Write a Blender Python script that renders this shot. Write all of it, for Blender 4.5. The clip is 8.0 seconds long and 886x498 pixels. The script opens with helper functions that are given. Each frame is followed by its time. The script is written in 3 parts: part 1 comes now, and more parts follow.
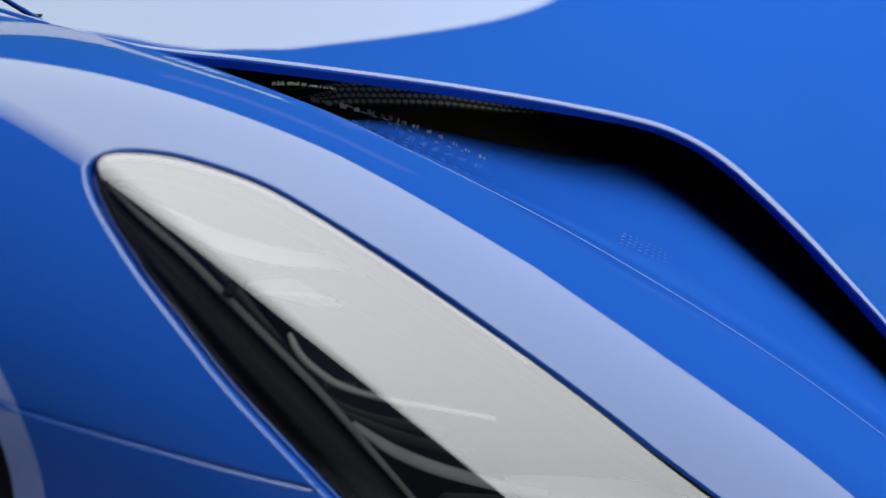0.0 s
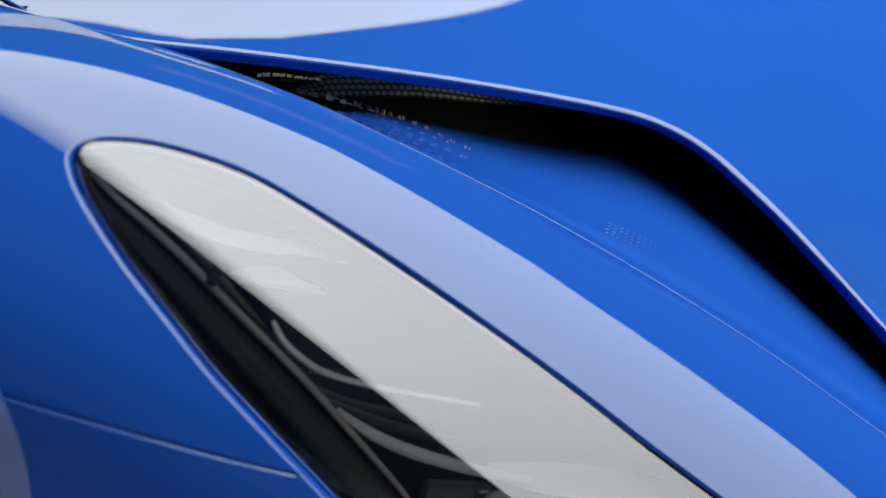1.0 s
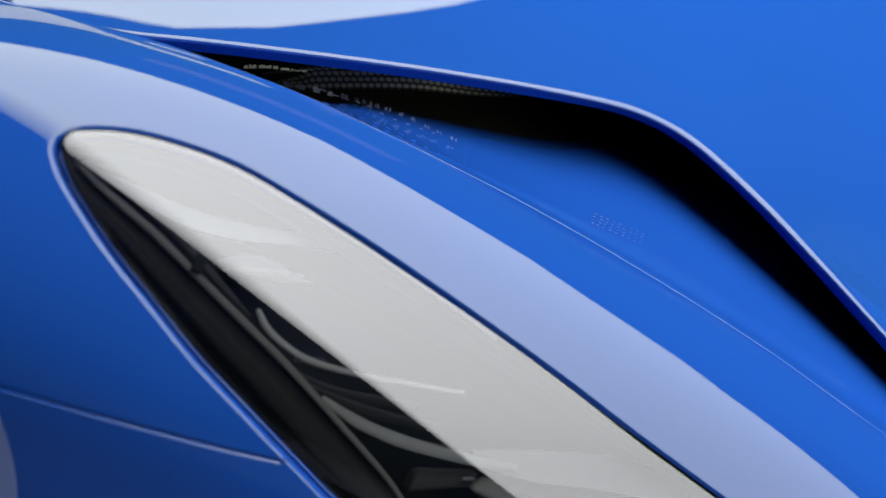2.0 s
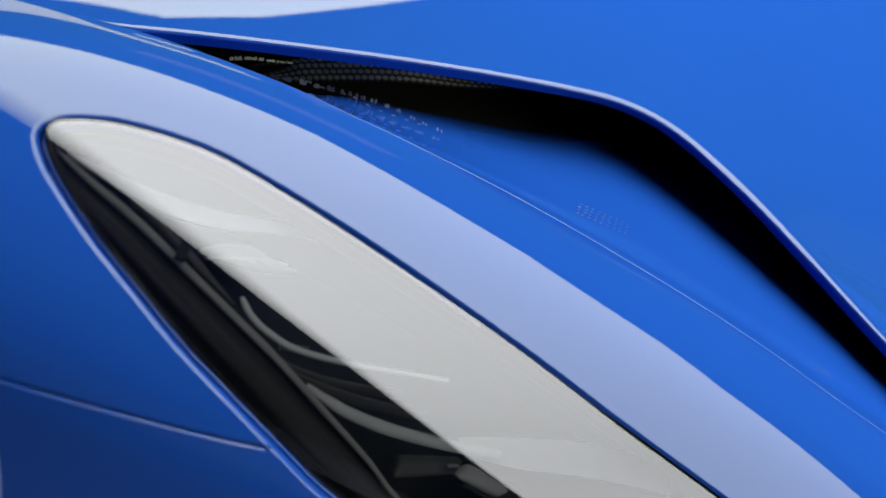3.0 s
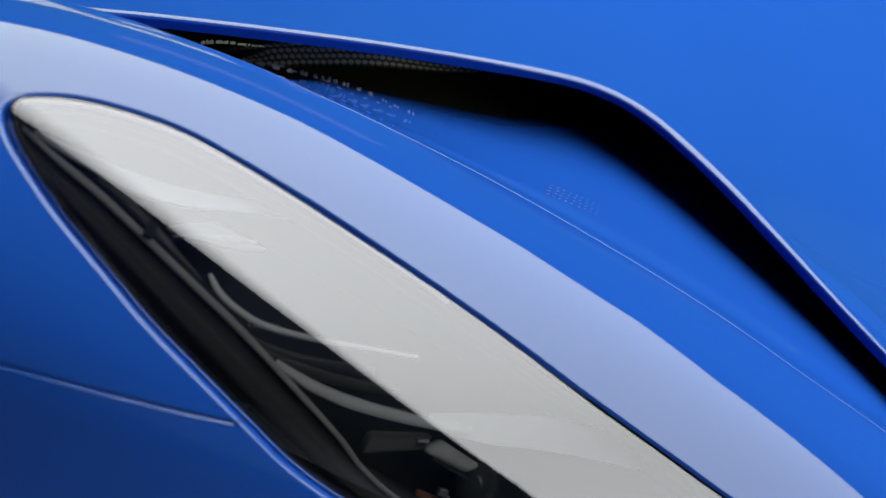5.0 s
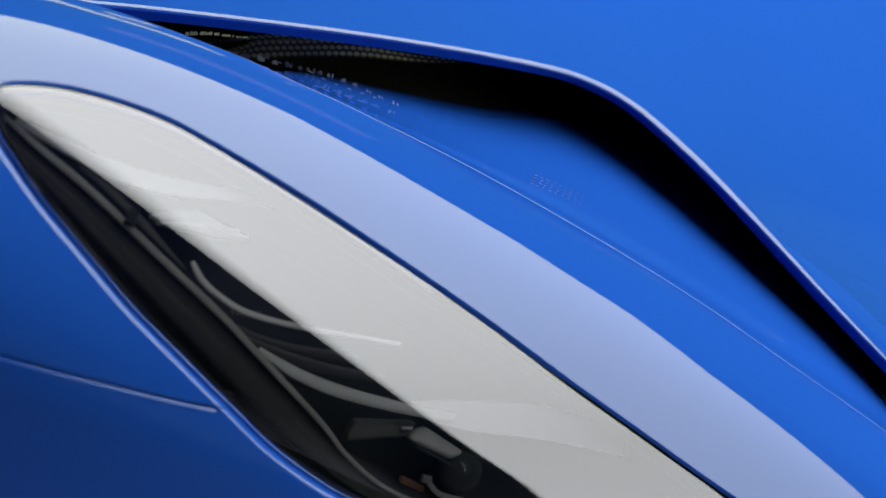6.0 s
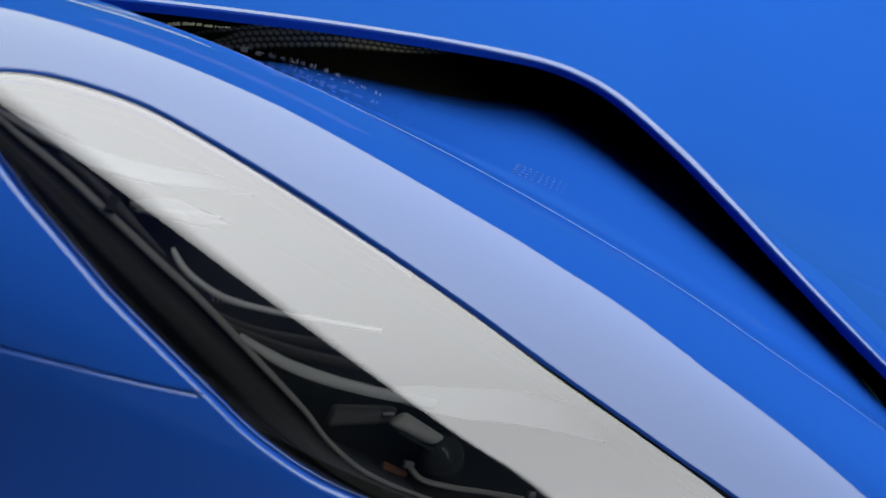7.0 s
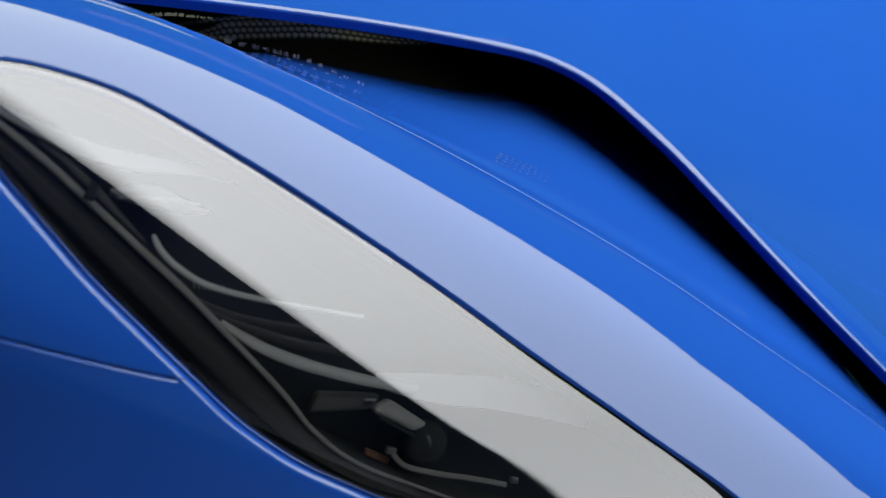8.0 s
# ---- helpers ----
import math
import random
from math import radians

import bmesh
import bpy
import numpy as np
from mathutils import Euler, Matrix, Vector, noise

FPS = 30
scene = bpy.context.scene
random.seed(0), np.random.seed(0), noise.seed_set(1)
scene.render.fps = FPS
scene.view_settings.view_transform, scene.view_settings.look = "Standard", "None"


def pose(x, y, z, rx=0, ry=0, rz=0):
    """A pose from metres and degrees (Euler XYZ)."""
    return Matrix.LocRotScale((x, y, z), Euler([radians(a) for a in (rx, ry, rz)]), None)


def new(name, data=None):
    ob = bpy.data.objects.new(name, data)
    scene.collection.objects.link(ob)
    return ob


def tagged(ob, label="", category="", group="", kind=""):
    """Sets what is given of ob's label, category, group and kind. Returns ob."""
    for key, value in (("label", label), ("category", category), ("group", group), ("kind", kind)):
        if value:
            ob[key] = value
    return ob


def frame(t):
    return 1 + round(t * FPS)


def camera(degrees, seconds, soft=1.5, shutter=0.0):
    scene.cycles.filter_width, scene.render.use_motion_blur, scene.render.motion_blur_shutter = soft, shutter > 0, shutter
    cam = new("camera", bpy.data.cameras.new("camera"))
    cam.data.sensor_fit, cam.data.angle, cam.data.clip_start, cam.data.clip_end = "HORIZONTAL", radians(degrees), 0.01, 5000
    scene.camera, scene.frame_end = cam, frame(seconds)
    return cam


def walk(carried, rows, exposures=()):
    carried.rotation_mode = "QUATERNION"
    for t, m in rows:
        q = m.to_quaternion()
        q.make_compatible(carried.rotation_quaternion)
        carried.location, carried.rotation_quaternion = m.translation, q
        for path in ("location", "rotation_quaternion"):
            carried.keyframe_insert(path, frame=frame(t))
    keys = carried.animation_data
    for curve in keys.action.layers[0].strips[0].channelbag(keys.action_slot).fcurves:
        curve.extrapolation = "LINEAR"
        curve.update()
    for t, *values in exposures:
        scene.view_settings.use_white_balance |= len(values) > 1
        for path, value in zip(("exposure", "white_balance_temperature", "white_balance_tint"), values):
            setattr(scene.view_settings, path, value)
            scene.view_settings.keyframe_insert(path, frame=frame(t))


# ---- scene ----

# ---------------------------------------------------------------- camera
cam = camera(55.0, 8.0)
cam.data.dof.use_dof, cam.data.dof.focus_distance, cam.data.dof.aperture_fstop = True, 0.885, 2.6
ROWS = [
    (0.0, 0.0000, 0.0000, 1.2000, 47.564, -7.414, 6.729),
    (0.5, 0.0057, -0.0042, 1.1987, 47.548, -7.441, 6.519),
    (1.0, 0.0113, -0.0084, 1.1975, 47.533, -7.467, 6.309),
    (1.5, 0.0165, -0.0123, 1.1963, 47.520, -7.491, 6.116),
    (3.0, 0.0332, -0.0246, 1.1926, 47.476, -7.569, 5.500),
    (3.5, 0.0383, -0.0284, 1.1915, 47.463, -7.592, 5.311),
    (4.0, 0.0438, -0.0326, 1.1902, 47.449, -7.619, 5.105),
    (4.5, 0.0495, -0.0368, 1.1889, 47.435, -7.645, 4.895),
    (6.0, 0.0675, -0.0501, 1.1849, 47.390, -7.730, 4.229),
    (6.5, 0.0741, -0.0550, 1.1835, 47.374, -7.761, 3.984),
    (7.0, 0.0810, -0.0601, 1.1819, 47.357, -7.794, 3.729),
    (7.5, 0.0878, -0.0652, 1.1804, 47.340, -7.826, 3.476),
    (8.0, 0.0945, -0.0702, 1.1789, 47.324, -7.858, 3.228),
]
walk(cam, [(t, pose(x, y, z, rx, ry, rz)) for t, x, y, z, rx, ry, rz in ROWS], ((0.0, 2.75), (8.0, 2.75)))

# ---------------------------------------------------------------- light: an overcast sky
world = bpy.data.worlds.new("overcast_sky")
scene.world = world
world.use_nodes = True
wn = world.node_tree.nodes
wl = world.node_tree.links
sky = wn.new("ShaderNodeTexSky")
sky.sky_type, sky.sun_disc, sky.sun_elevation, sky.sun_rotation = "NISHITA", False, radians(50), radians(40)
cloud = wn.new("ShaderNodeMix")
cloud.data_type = "RGBA"
cloud.inputs[0].default_value = 0.995
wl.new(sky.outputs[0], cloud.inputs[6])
cloud.inputs[7].default_value = (0.960, 1.0, 0.597, 1)
# an overcast sky is brighter overhead than near the horizon
way, height, grade, shaded = wn.new("ShaderNodeTexCoord"), wn.new("ShaderNodeSeparateXYZ"), wn.new("ShaderNodeMapRange"), wn.new("ShaderNodeMix")
wl.new(way.outputs["Generated"], height.inputs[0])
wl.new(height.outputs[2], grade.inputs[0])
grade.inputs[1].default_value, grade.inputs[2].default_value = 0.40, 1.0
grade.inputs[3].default_value, grade.inputs[4].default_value = 0.76, 1.28
shaded.data_type, shaded.blend_type = "RGBA", "MULTIPLY"
shaded.inputs[0].default_value = 1.0
wl.new(cloud.outputs[2], shaded.inputs[6])
wl.new(grade.outputs[0], shaded.inputs[7])
wl.new(shaded.outputs[2], wn["Background"].inputs[0])
wn["Background"].inputs[1].default_value = 1.0


# ---------------------------------------------------------------- materials
def mat(name, color, rough=0.5, metal=0.0, coat=0.0, spec=0.5, grain=0.0, scale=400.0, vary=0.0, vscale=6.0, bump=0.0):
    m = bpy.data.materials.new(name)
    m.use_nodes = True
    nt = m.node_tree
    b = nt.nodes["Principled BSDF"]
    b.inputs["Base Color"].default_value = (*color, 1)
    b.inputs["Roughness"].default_value = rough
    b.inputs["Metallic"].default_value = metal
    b.inputs["Coat Weight"].default_value = coat
    b.inputs["Coat Roughness"].default_value = 0.012
    b.inputs["Specular IOR Level"].default_value = spec
    tc = nt.nodes.new("ShaderNodeTexCoord")
    if vary or grain:
        last = None
        for amount, sc, det in ((vary, vscale, 4), (grain, scale, 2)):
            if not amount:
                continue
            tex = nt.nodes.new("ShaderNodeTexNoise")
            tex.inputs["Scale"].default_value = sc
            tex.inputs["Detail"].default_value = det
            nt.links.new(tc.outputs["Object"], tex.inputs["Vector"])
            ramp = nt.nodes.new("ShaderNodeMapRange")
            ramp.inputs[3].default_value, ramp.inputs[4].default_value = 1 - amount, 1 + amount
            nt.links.new(tex.outputs[0], ramp.inputs[0])
            mul = nt.nodes.new("ShaderNodeMix")
            mul.data_type, mul.blend_type = "RGBA", "MULTIPLY"
            mul.inputs[0].default_value = 1
            if last is None:
                mul.inputs[6].default_value = (*color, 1)
            else:
                nt.links.new(last, mul.inputs[6])
            nt.links.new(ramp.outputs[0], mul.inputs[7])
            last = mul.outputs[2]
        nt.links.new(last, b.inputs["Base Color"])
    if bump:
        tex = nt.nodes.new("ShaderNodeTexNoise")
        tex.inputs["Scale"].default_value = scale
        nt.links.new(tc.outputs["Object"], tex.inputs["Vector"])
        bp = nt.nodes.new("ShaderNodeBump")
        bp.inputs["Strength"].default_value, bp.inputs["Distance"].default_value = bump, 0.001
        nt.links.new(tex.outputs[0], bp.inputs["Height"])
        nt.links.new(bp.outputs[0], b.inputs["Normal"])
    return m


PAINT = mat("blue_car_paint", (0.0068, 0.0452, 0.382), 0.5, 0.0, 1.0, 0.0, grain=0.05, scale=2500, vary=0.03)
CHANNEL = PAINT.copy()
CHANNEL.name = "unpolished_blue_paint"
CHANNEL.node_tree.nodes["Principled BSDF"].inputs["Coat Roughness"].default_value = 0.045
BLACK = mat("satin_black_plastic", (0.011, 0.011, 0.0113), 0.26, spec=0.95, bump=0.1, scale=900, vary=0.2, vscale=30)
HOUSING = mat("lamp_housing_black", (0.032, 0.037, 0.039), 0.6, spec=0.3, vary=0.2, vscale=20)
MATTE = mat("matt_black_plastic", (0.012, 0.012, 0.015), 0.8, spec=0.05, vary=0.2, vscale=20)
RUBBER = mat("rubber_seal", (0.014, 0.014, 0.023), 0.6, vary=0.2, vscale=60)
TYRE = mat("tyre_rubber", (0.012, 0.012, 0.012), 0.7, vary=0.2, vscale=30, bump=0.2, scale=300)
GREY = mat("grey_reflector", (0.8, 0.805, 0.81), 0.4, 0.0, vary=0.1, vscale=40)
PIPE = mat("white_light_guide", (0.94, 0.94, 0.94), 0.3, vary=0.04, vscale=40)
CHROME = mat("bright_lens_chrome", (0.6, 0.61, 0.62), 0.3, 1.0, vary=0.1, vscale=50)
SILVER = mat("satin_silver_reflector", (0.64, 0.64, 0.635), 0.45, 0.0, vary=0.08, vscale=50)
DULL = mat("pale_mesh_reflection", (0.08, 0.085, 0.19), 0.5, vary=0.3, vscale=300)
RIDGE = mat("satin_grey_ridge", (0.44, 0.435, 0.435), 0.35, vary=0.15, vscale=40)
GLOSS = mat("gloss_black_lens", (0.02, 0.021, 0.022), 0.08, spec=0.6, vary=0.1, vscale=40)
ARCHPALE = mat("arch_flange_reflection", (0.20, 0.26, 0.80), 0.45, vary=0.08, vscale=25)
FIN = mat("satin_dark_fin", (0.085, 0.085, 0.086), 0.3, vary=0.2, vscale=50)
SHELL = mat("satin_dark_shell", (0.10, 0.10, 0.10), 0.4, vary=0.25, vscale=80)
CAP = mat("satin_mid_grey_cap", (0.55, 0.55, 0.55), 0.45, vary=0.15, vscale=60)
BEAD = mat("brown_bead", (0.12, 0.105, 0.095), 0.4, vary=0.1, vscale=60)
COPPER = mat("copper_tinted_reflector", (0.34, 0.17, 0.11), 0.4, 0.3, vary=0.15, vscale=40)
WIRE = mat("black_mesh_wire", (0.003, 0.003, 0.003), 0.5, vary=0.1, vscale=80)
FLECK = mat("bluish_mesh_reflection", (0.014, 0.055, 0.40), 0.5, vary=0.2, vscale=200)
BACKING = mat("pale_mesh_backing", (0.25, 0.225, 0.21), 0.6, vary=0.25, vscale=60)
PAVING = mat("dark_asphalt", (0.0066, 0.0215, 0.029), 0.85, spec=0.0, grain=0.15, scale=150, vary=0.2, vscale=1.2, bump=0.3)
PAD = mat("pale_bounce_pad", (0.060, 0.072, 0.17), 0.85, spec=0.0, grain=0.12, scale=120, vary=0.2, vscale=1.5, bump=0.2)
SOFFIT = mat("unseen_canopy_lining", (0.175, 0.185, 0.34), 0.7, vary=0.2, vscale=2)
BACKDROP = mat("dark_green_backdrop", (0.0175, 0.069, 0.070), 0.85, spec=0.0, vary=0.25, vscale=0.7, grain=0.1, scale=40)
STREAK = mat("pale_streak", (0.10, 0.095, 0.17), 0.6, vary=0.1, vscale=2)
STREAK_EDGE = mat("dim_streak_edge", (0.055, 0.075, 0.12), 0.6, vary=0.1, vscale=2)
BOARD = mat("white_board", (0.74, 0.75, 0.75), 0.8, vary=0.06, vscale=2)
CONCRETE = mat("dark_concrete_wall", (0.15, 0.165, 0.22), 0.8, vary=0.12, vscale=1.5, grain=0.08, scale=60)
STEEL = mat("painted_steel_post", (0.05, 0.05, 0.055), 0.5, vary=0.1, vscale=4)

# backdrop colour dimmed towards +x, painting in the bonnet's darker reflection
ft, fb = BACKDROP.node_tree, BACKDROP.node_tree.nodes["Principled BSDF"]
undimmed = fb.inputs["Base Color"].links[0].from_socket
where, split, dimming, dimmed = ft.nodes.new("ShaderNodeTexCoord"), ft.nodes.new("ShaderNodeSeparateXYZ"), ft.nodes.new("ShaderNodeMapRange"), ft.nodes.new("ShaderNodeMix")
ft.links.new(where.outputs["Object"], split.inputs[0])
ft.links.new(split.outputs[0], dimming.inputs[0])
dimming.inputs[1].default_value, dimming.inputs[2].default_value, dimming.inputs[3].default_value, dimming.inputs[4].default_value = 1.0, 8.0, 1.0, 0.42
dimmed.data_type, dimmed.blend_type = "RGBA", "MULTIPLY"
dimmed.inputs[0].default_value = 1.0
ft.links.new(undimmed, dimmed.inputs[6])
ft.links.new(dimming.outputs[0], dimmed.inputs[7])
ft.links.new(dimmed.outputs[2], fb.inputs["Base Color"])

GLASS = bpy.data.materials.new("clear_lamp_cover")
GLASS.use_nodes = True
gn, gl = GLASS.node_tree.nodes, GLASS.node_tree.links
gn.remove(gn["Principled BSDF"])
clear, gloss, both, fresnel = gn.new("ShaderNodeBsdfTransparent"), gn.new("ShaderNodeBsdfGlossy"), gn.new("ShaderNodeMixShader"), gn.new("ShaderNodeFresnel")
clear.inputs[0].default_value = (0.345, 0.345, 0.51, 1)
gloss.inputs[0].default_value = (0.607, 0.595, 1.0, 1)
gloss.inputs["Roughness"].default_value = 0.008
fresnel.inputs[0].default_value = 2.12
gl.new(fresnel.outputs[0], both.inputs[0])
gl.new(clear.outputs[0], both.inputs[1])
gl.new(gloss.outputs[0], both.inputs[2])
gl.new(both.outputs[0], gn["Material Output"].inputs[0])

# ---------------------------------------------------------------- the body's master surfaces
# Directions along the wing (S), across it (N) and into the car (D), about an origin beside the car.
ORIGIN = Vector((0.0, 0.0, 1.2))
pitch, lean, sweep_angle = radians(42), radians(10), radians(40)
flat_up = Vector((0, math.sin(pitch), math.cos(pitch)))
D = np.array((0, math.cos(pitch), -math.sin(pitch)))
right_dir = np.array(math.cos(lean) * Vector((1, 0, 0)) + math.sin(lean) * flat_up)
up_dir = np.array(math.cos(lean) * flat_up - math.sin(lean) * Vector((1, 0, 0)))
S = math.cos(sweep_angle) * right_dir - math.sin(sweep_angle) * up_dir
N = math.sin(sweep_angle) * right_dir + math.cos(sweep_angle) * up_dir
O = np.array(ORIGIN)
SHOULDER = np.array((-0.4483, 0.4082, -0.2962, 0.1975, 0.0311))
H0, H1, H2, H3 = 0.76646, 0.2447, -0.22406, 0.0079
M1, CREST = 0.80138, 0.04373
M0, KA, KA2, KB, KC, KD = 0.37502, -0.94673, -1.24194, -1.08092, -2.85289, -4.94152


def wing(a, b, end=0.28, ease=0.12):
    """Depth of the front wing at (a, b), and its slopes along a and b. Forward of a = end it runs on straight."""
    a, b = np.asarray(a, float), np.asarray(b, float)
    ac = np.minimum(a, end)
    da = a - ac
    fade = np.exp(-da / ease)
    soft = ac + ease * (1 - fade)
    shoulder = np.polyval(SHOULDER, ac) + np.polyval(np.polyder(SHOULDER), ac) * da
    dshoulder = np.polyval(np.polyder(SHOULDER), ac)
    k = KA * ac + KA2 * ac * ac + (KA + 2 * KA2 * ac) * ease * (1 - fade)
    dk = (KA + 2 * KA2 * ac) * fade
    full = b - shoulder
    be = np.maximum(full, -0.30)
    e = np.exp(be / CREST)
    # past a little way up, the crest rolls over less at the rear and towards the nose
    rear, fore = np.clip((-0.25 - ac) / 0.15, 0, 1), np.clip((a - 0.02) / 0.34, 0, 1)
    tight = 1 - 0.75 * rear * rear * (3 - 2 * rear) - 0.45 * fore * fore * (3 - 2 * fore)
    dtight = 0.75 * 6 * rear * (1 - rear) / 0.15 - 0.45 * 6 * fore * (1 - fore) / 0.34
    turn_at = 0.012
    over, e0 = be > turn_at, math.exp(turn_at / CREST)
    m = M1 * np.where(over, e0 + tight * (e - e0), e) + M0 + k + 2 * (KB + KC * soft) * be + 3 * KD * be ** 2
    base = H0 + H1 * ac + H2 * ac * ac + H3 * ac ** 3
    dbase = H1 + 2 * H2 * ac + 3 * H3 * ac * ac
    bulge = CREST * (e - e0) - e0 * (be - turn_at)
    w = base + dbase * da + M1 * (CREST * (e - 1) - np.where(over, (1 - tight) * bulge, 0.0)) + (M0 + k) * be + (KB + KC * soft) * be ** 2 + KD * be ** 3
    w = w + m * (full - be)
    wa = dbase + dk * be + M1 * bulge * np.where(over, dtight, 0.0) + KC * fade * be ** 2 - dshoulder * m
    return w, wa, m


def wing_at(ab, sink=0.0):
    """Places and outward normals on the wing."""
    ab = np.asarray(ab, float)
    w, wa, m = wing(ab[:, 0], ab[:, 1])
    n = wa[:, None] * S + m[:, None] * N - D
    n /= np.linalg.norm(n, axis=1)[:, None]
    p = O + ab[:, :1] * S + ab[:, 1:] * N + w[:, None] * D
    return p - n * sink, n


def cover_at(ab, sink=0.0):
    """Places and outward normals on the headlamp's cover, a little rounder than the wing about it."""
    ab = np.asarray(ab, float)
    w, wa, m = wing(ab[:, 0], ab[:, 1], 0.50, 0.10)
    k = 2.0 - 1.5 * np.clip(ab[:, 0] / 0.3, 0, 1)
    d = ab[:, 1] + 0.116
    w, m = w + k * d * d / 2 - 0.002, m + k * d
    f = np.maximum(ab[:, 0] - 0.43, 0)
    w, wa, m = w + 5.0 * f * f * d, wa + 10.0 * f * d, m + 5.0 * f * f
    n = wa[:, None] * S + m[:, None] * N - D
    n /= np.linalg.norm(n, axis=1)[:, None]
    p = O + ab[:, :1] * S + ab[:, 1:] * N + w[:, None] * D
    return p - n * sink, n


def bonnet_at(xy, sink=0.0):
    """Places and outward normals on the bonnet. Forward of x = 0.52 it runs on straight."""
    xy = np.asarray(xy, float)
    x, y = np.minimum(xy[:, 0], 0.52), np.minimum(xy[:, 1], np.clip(1.45 + 3.0 * (xy[:, 0] + 0.15), 0.9, 1.45)) - 0.85
    dx, dy = xy[:, 0] - x, xy[:, 1] - 0.85 - y
    z = 0.6979 - 0.1245 * x - 0.182 * x ** 2 - 0.3297 * x ** 3 - 0.0321 * y + 0.3768 * y ** 2 - 0.2218 * x * y - 0.2086 * y ** 3 + 0.3958 * x * x * y
    zx = -0.1245 - 0.364 * x - 0.9891 * x * x - 0.2218 * y + 0.7916 * x * y
    zy = -0.0321 + 0.7536 * y - 0.2218 * x - 0.6258 * y * y + 0.3958 * x * x
    back = np.minimum(0.0, x + 0.29)
    z, zx, zy = z + 0.28 * back * (y + 0.09), zx + 0.28 * (back < 0) * (y + 0.09), zy + 0.28 * back
    level = np.exp(-dy / 0.15)
    z = z + zx * dx + np.where(xy[:, 0] < 0, zy * 0.15 * (1 - level), zy * dy)
    zy = np.where(xy[:, 0] < 0, zy * level, zy)
    n = np.stack([-zx, -zy, np.ones_like(zx)], 1)
    n /= np.linalg.norm(n, axis=1)[:, None]
    return np.stack([xy[:, 0], xy[:, 1], z], 1) - n * sink, n


def spline(points, steps=12, closed=False):
    """A smooth curve through the points."""
    p = np.asarray(points, float)
    n = len(p)
    out = []
    for i in range(n if closed else n - 1):
        if closed:
            q = [p[(i + k) % n] for k in (-1, 0, 1, 2)]
        else:
            q = [p[max(i - 1, 0)], p[i], p[i + 1], p[min(i + 2, n - 1)]]
        for k in range(steps):
            t = k / steps
            out.append(0.5 * (2 * q[1] + (q[2] - q[0]) * t + (2 * q[0] - 5 * q[1] + 4 * q[2] - q[3]) * t * t + (3 * q[1] - q[0] - 3 * q[2] + q[3]) * t ** 3))
    if not closed:
        out.append(p[-1])
    return np.array(out)


def distance(pts, line, closed=False):
    """Distance of points to a line, the nearest place on it, and on which side they lie (open: left of it is positive; closed: inside)."""
    a = line
    b = np.roll(line, -1, 0) if closed else line[1:]
    a = a if closed else line[:-1]
    best = np.full(len(pts), 1e9)
    near = np.zeros_like(pts)
    side = np.ones(len(pts))
    inside = np.zeros(len(pts), bool)
    for p, q in zip(a, b):
        d = q - p
        l2 = d @ d
        if l2 < 1e-14:
            continue
        t = np.clip(((pts - p) @ d) / l2, 0, 1)
        c = p + t[:, None] * d
        r = pts - c
        dist = np.hypot(r[:, 0], r[:, 1])
        hit = dist < best
        best = np.where(hit, dist, best)
        near[hit] = c[hit]
        cross = d[0] * (pts[:, 1] - p[1]) - d[1] * (pts[:, 0] - p[0])
        side = np.where(hit, np.sign(cross), side)
        if closed:
            up = (p[1] > pts[:, 1]) != (q[1] > pts[:, 1])
            with np.errstate(divide="ignore", invalid="ignore"):
                xc = (q[0] - p[0]) * (pts[:, 1] - p[1]) / (q[1] - p[1]) + p[0]
            inside ^= up & (pts[:, 0] < xc)
    if closed:
        side = np.where(inside, 1.0, -1.0)
    return best * side, near


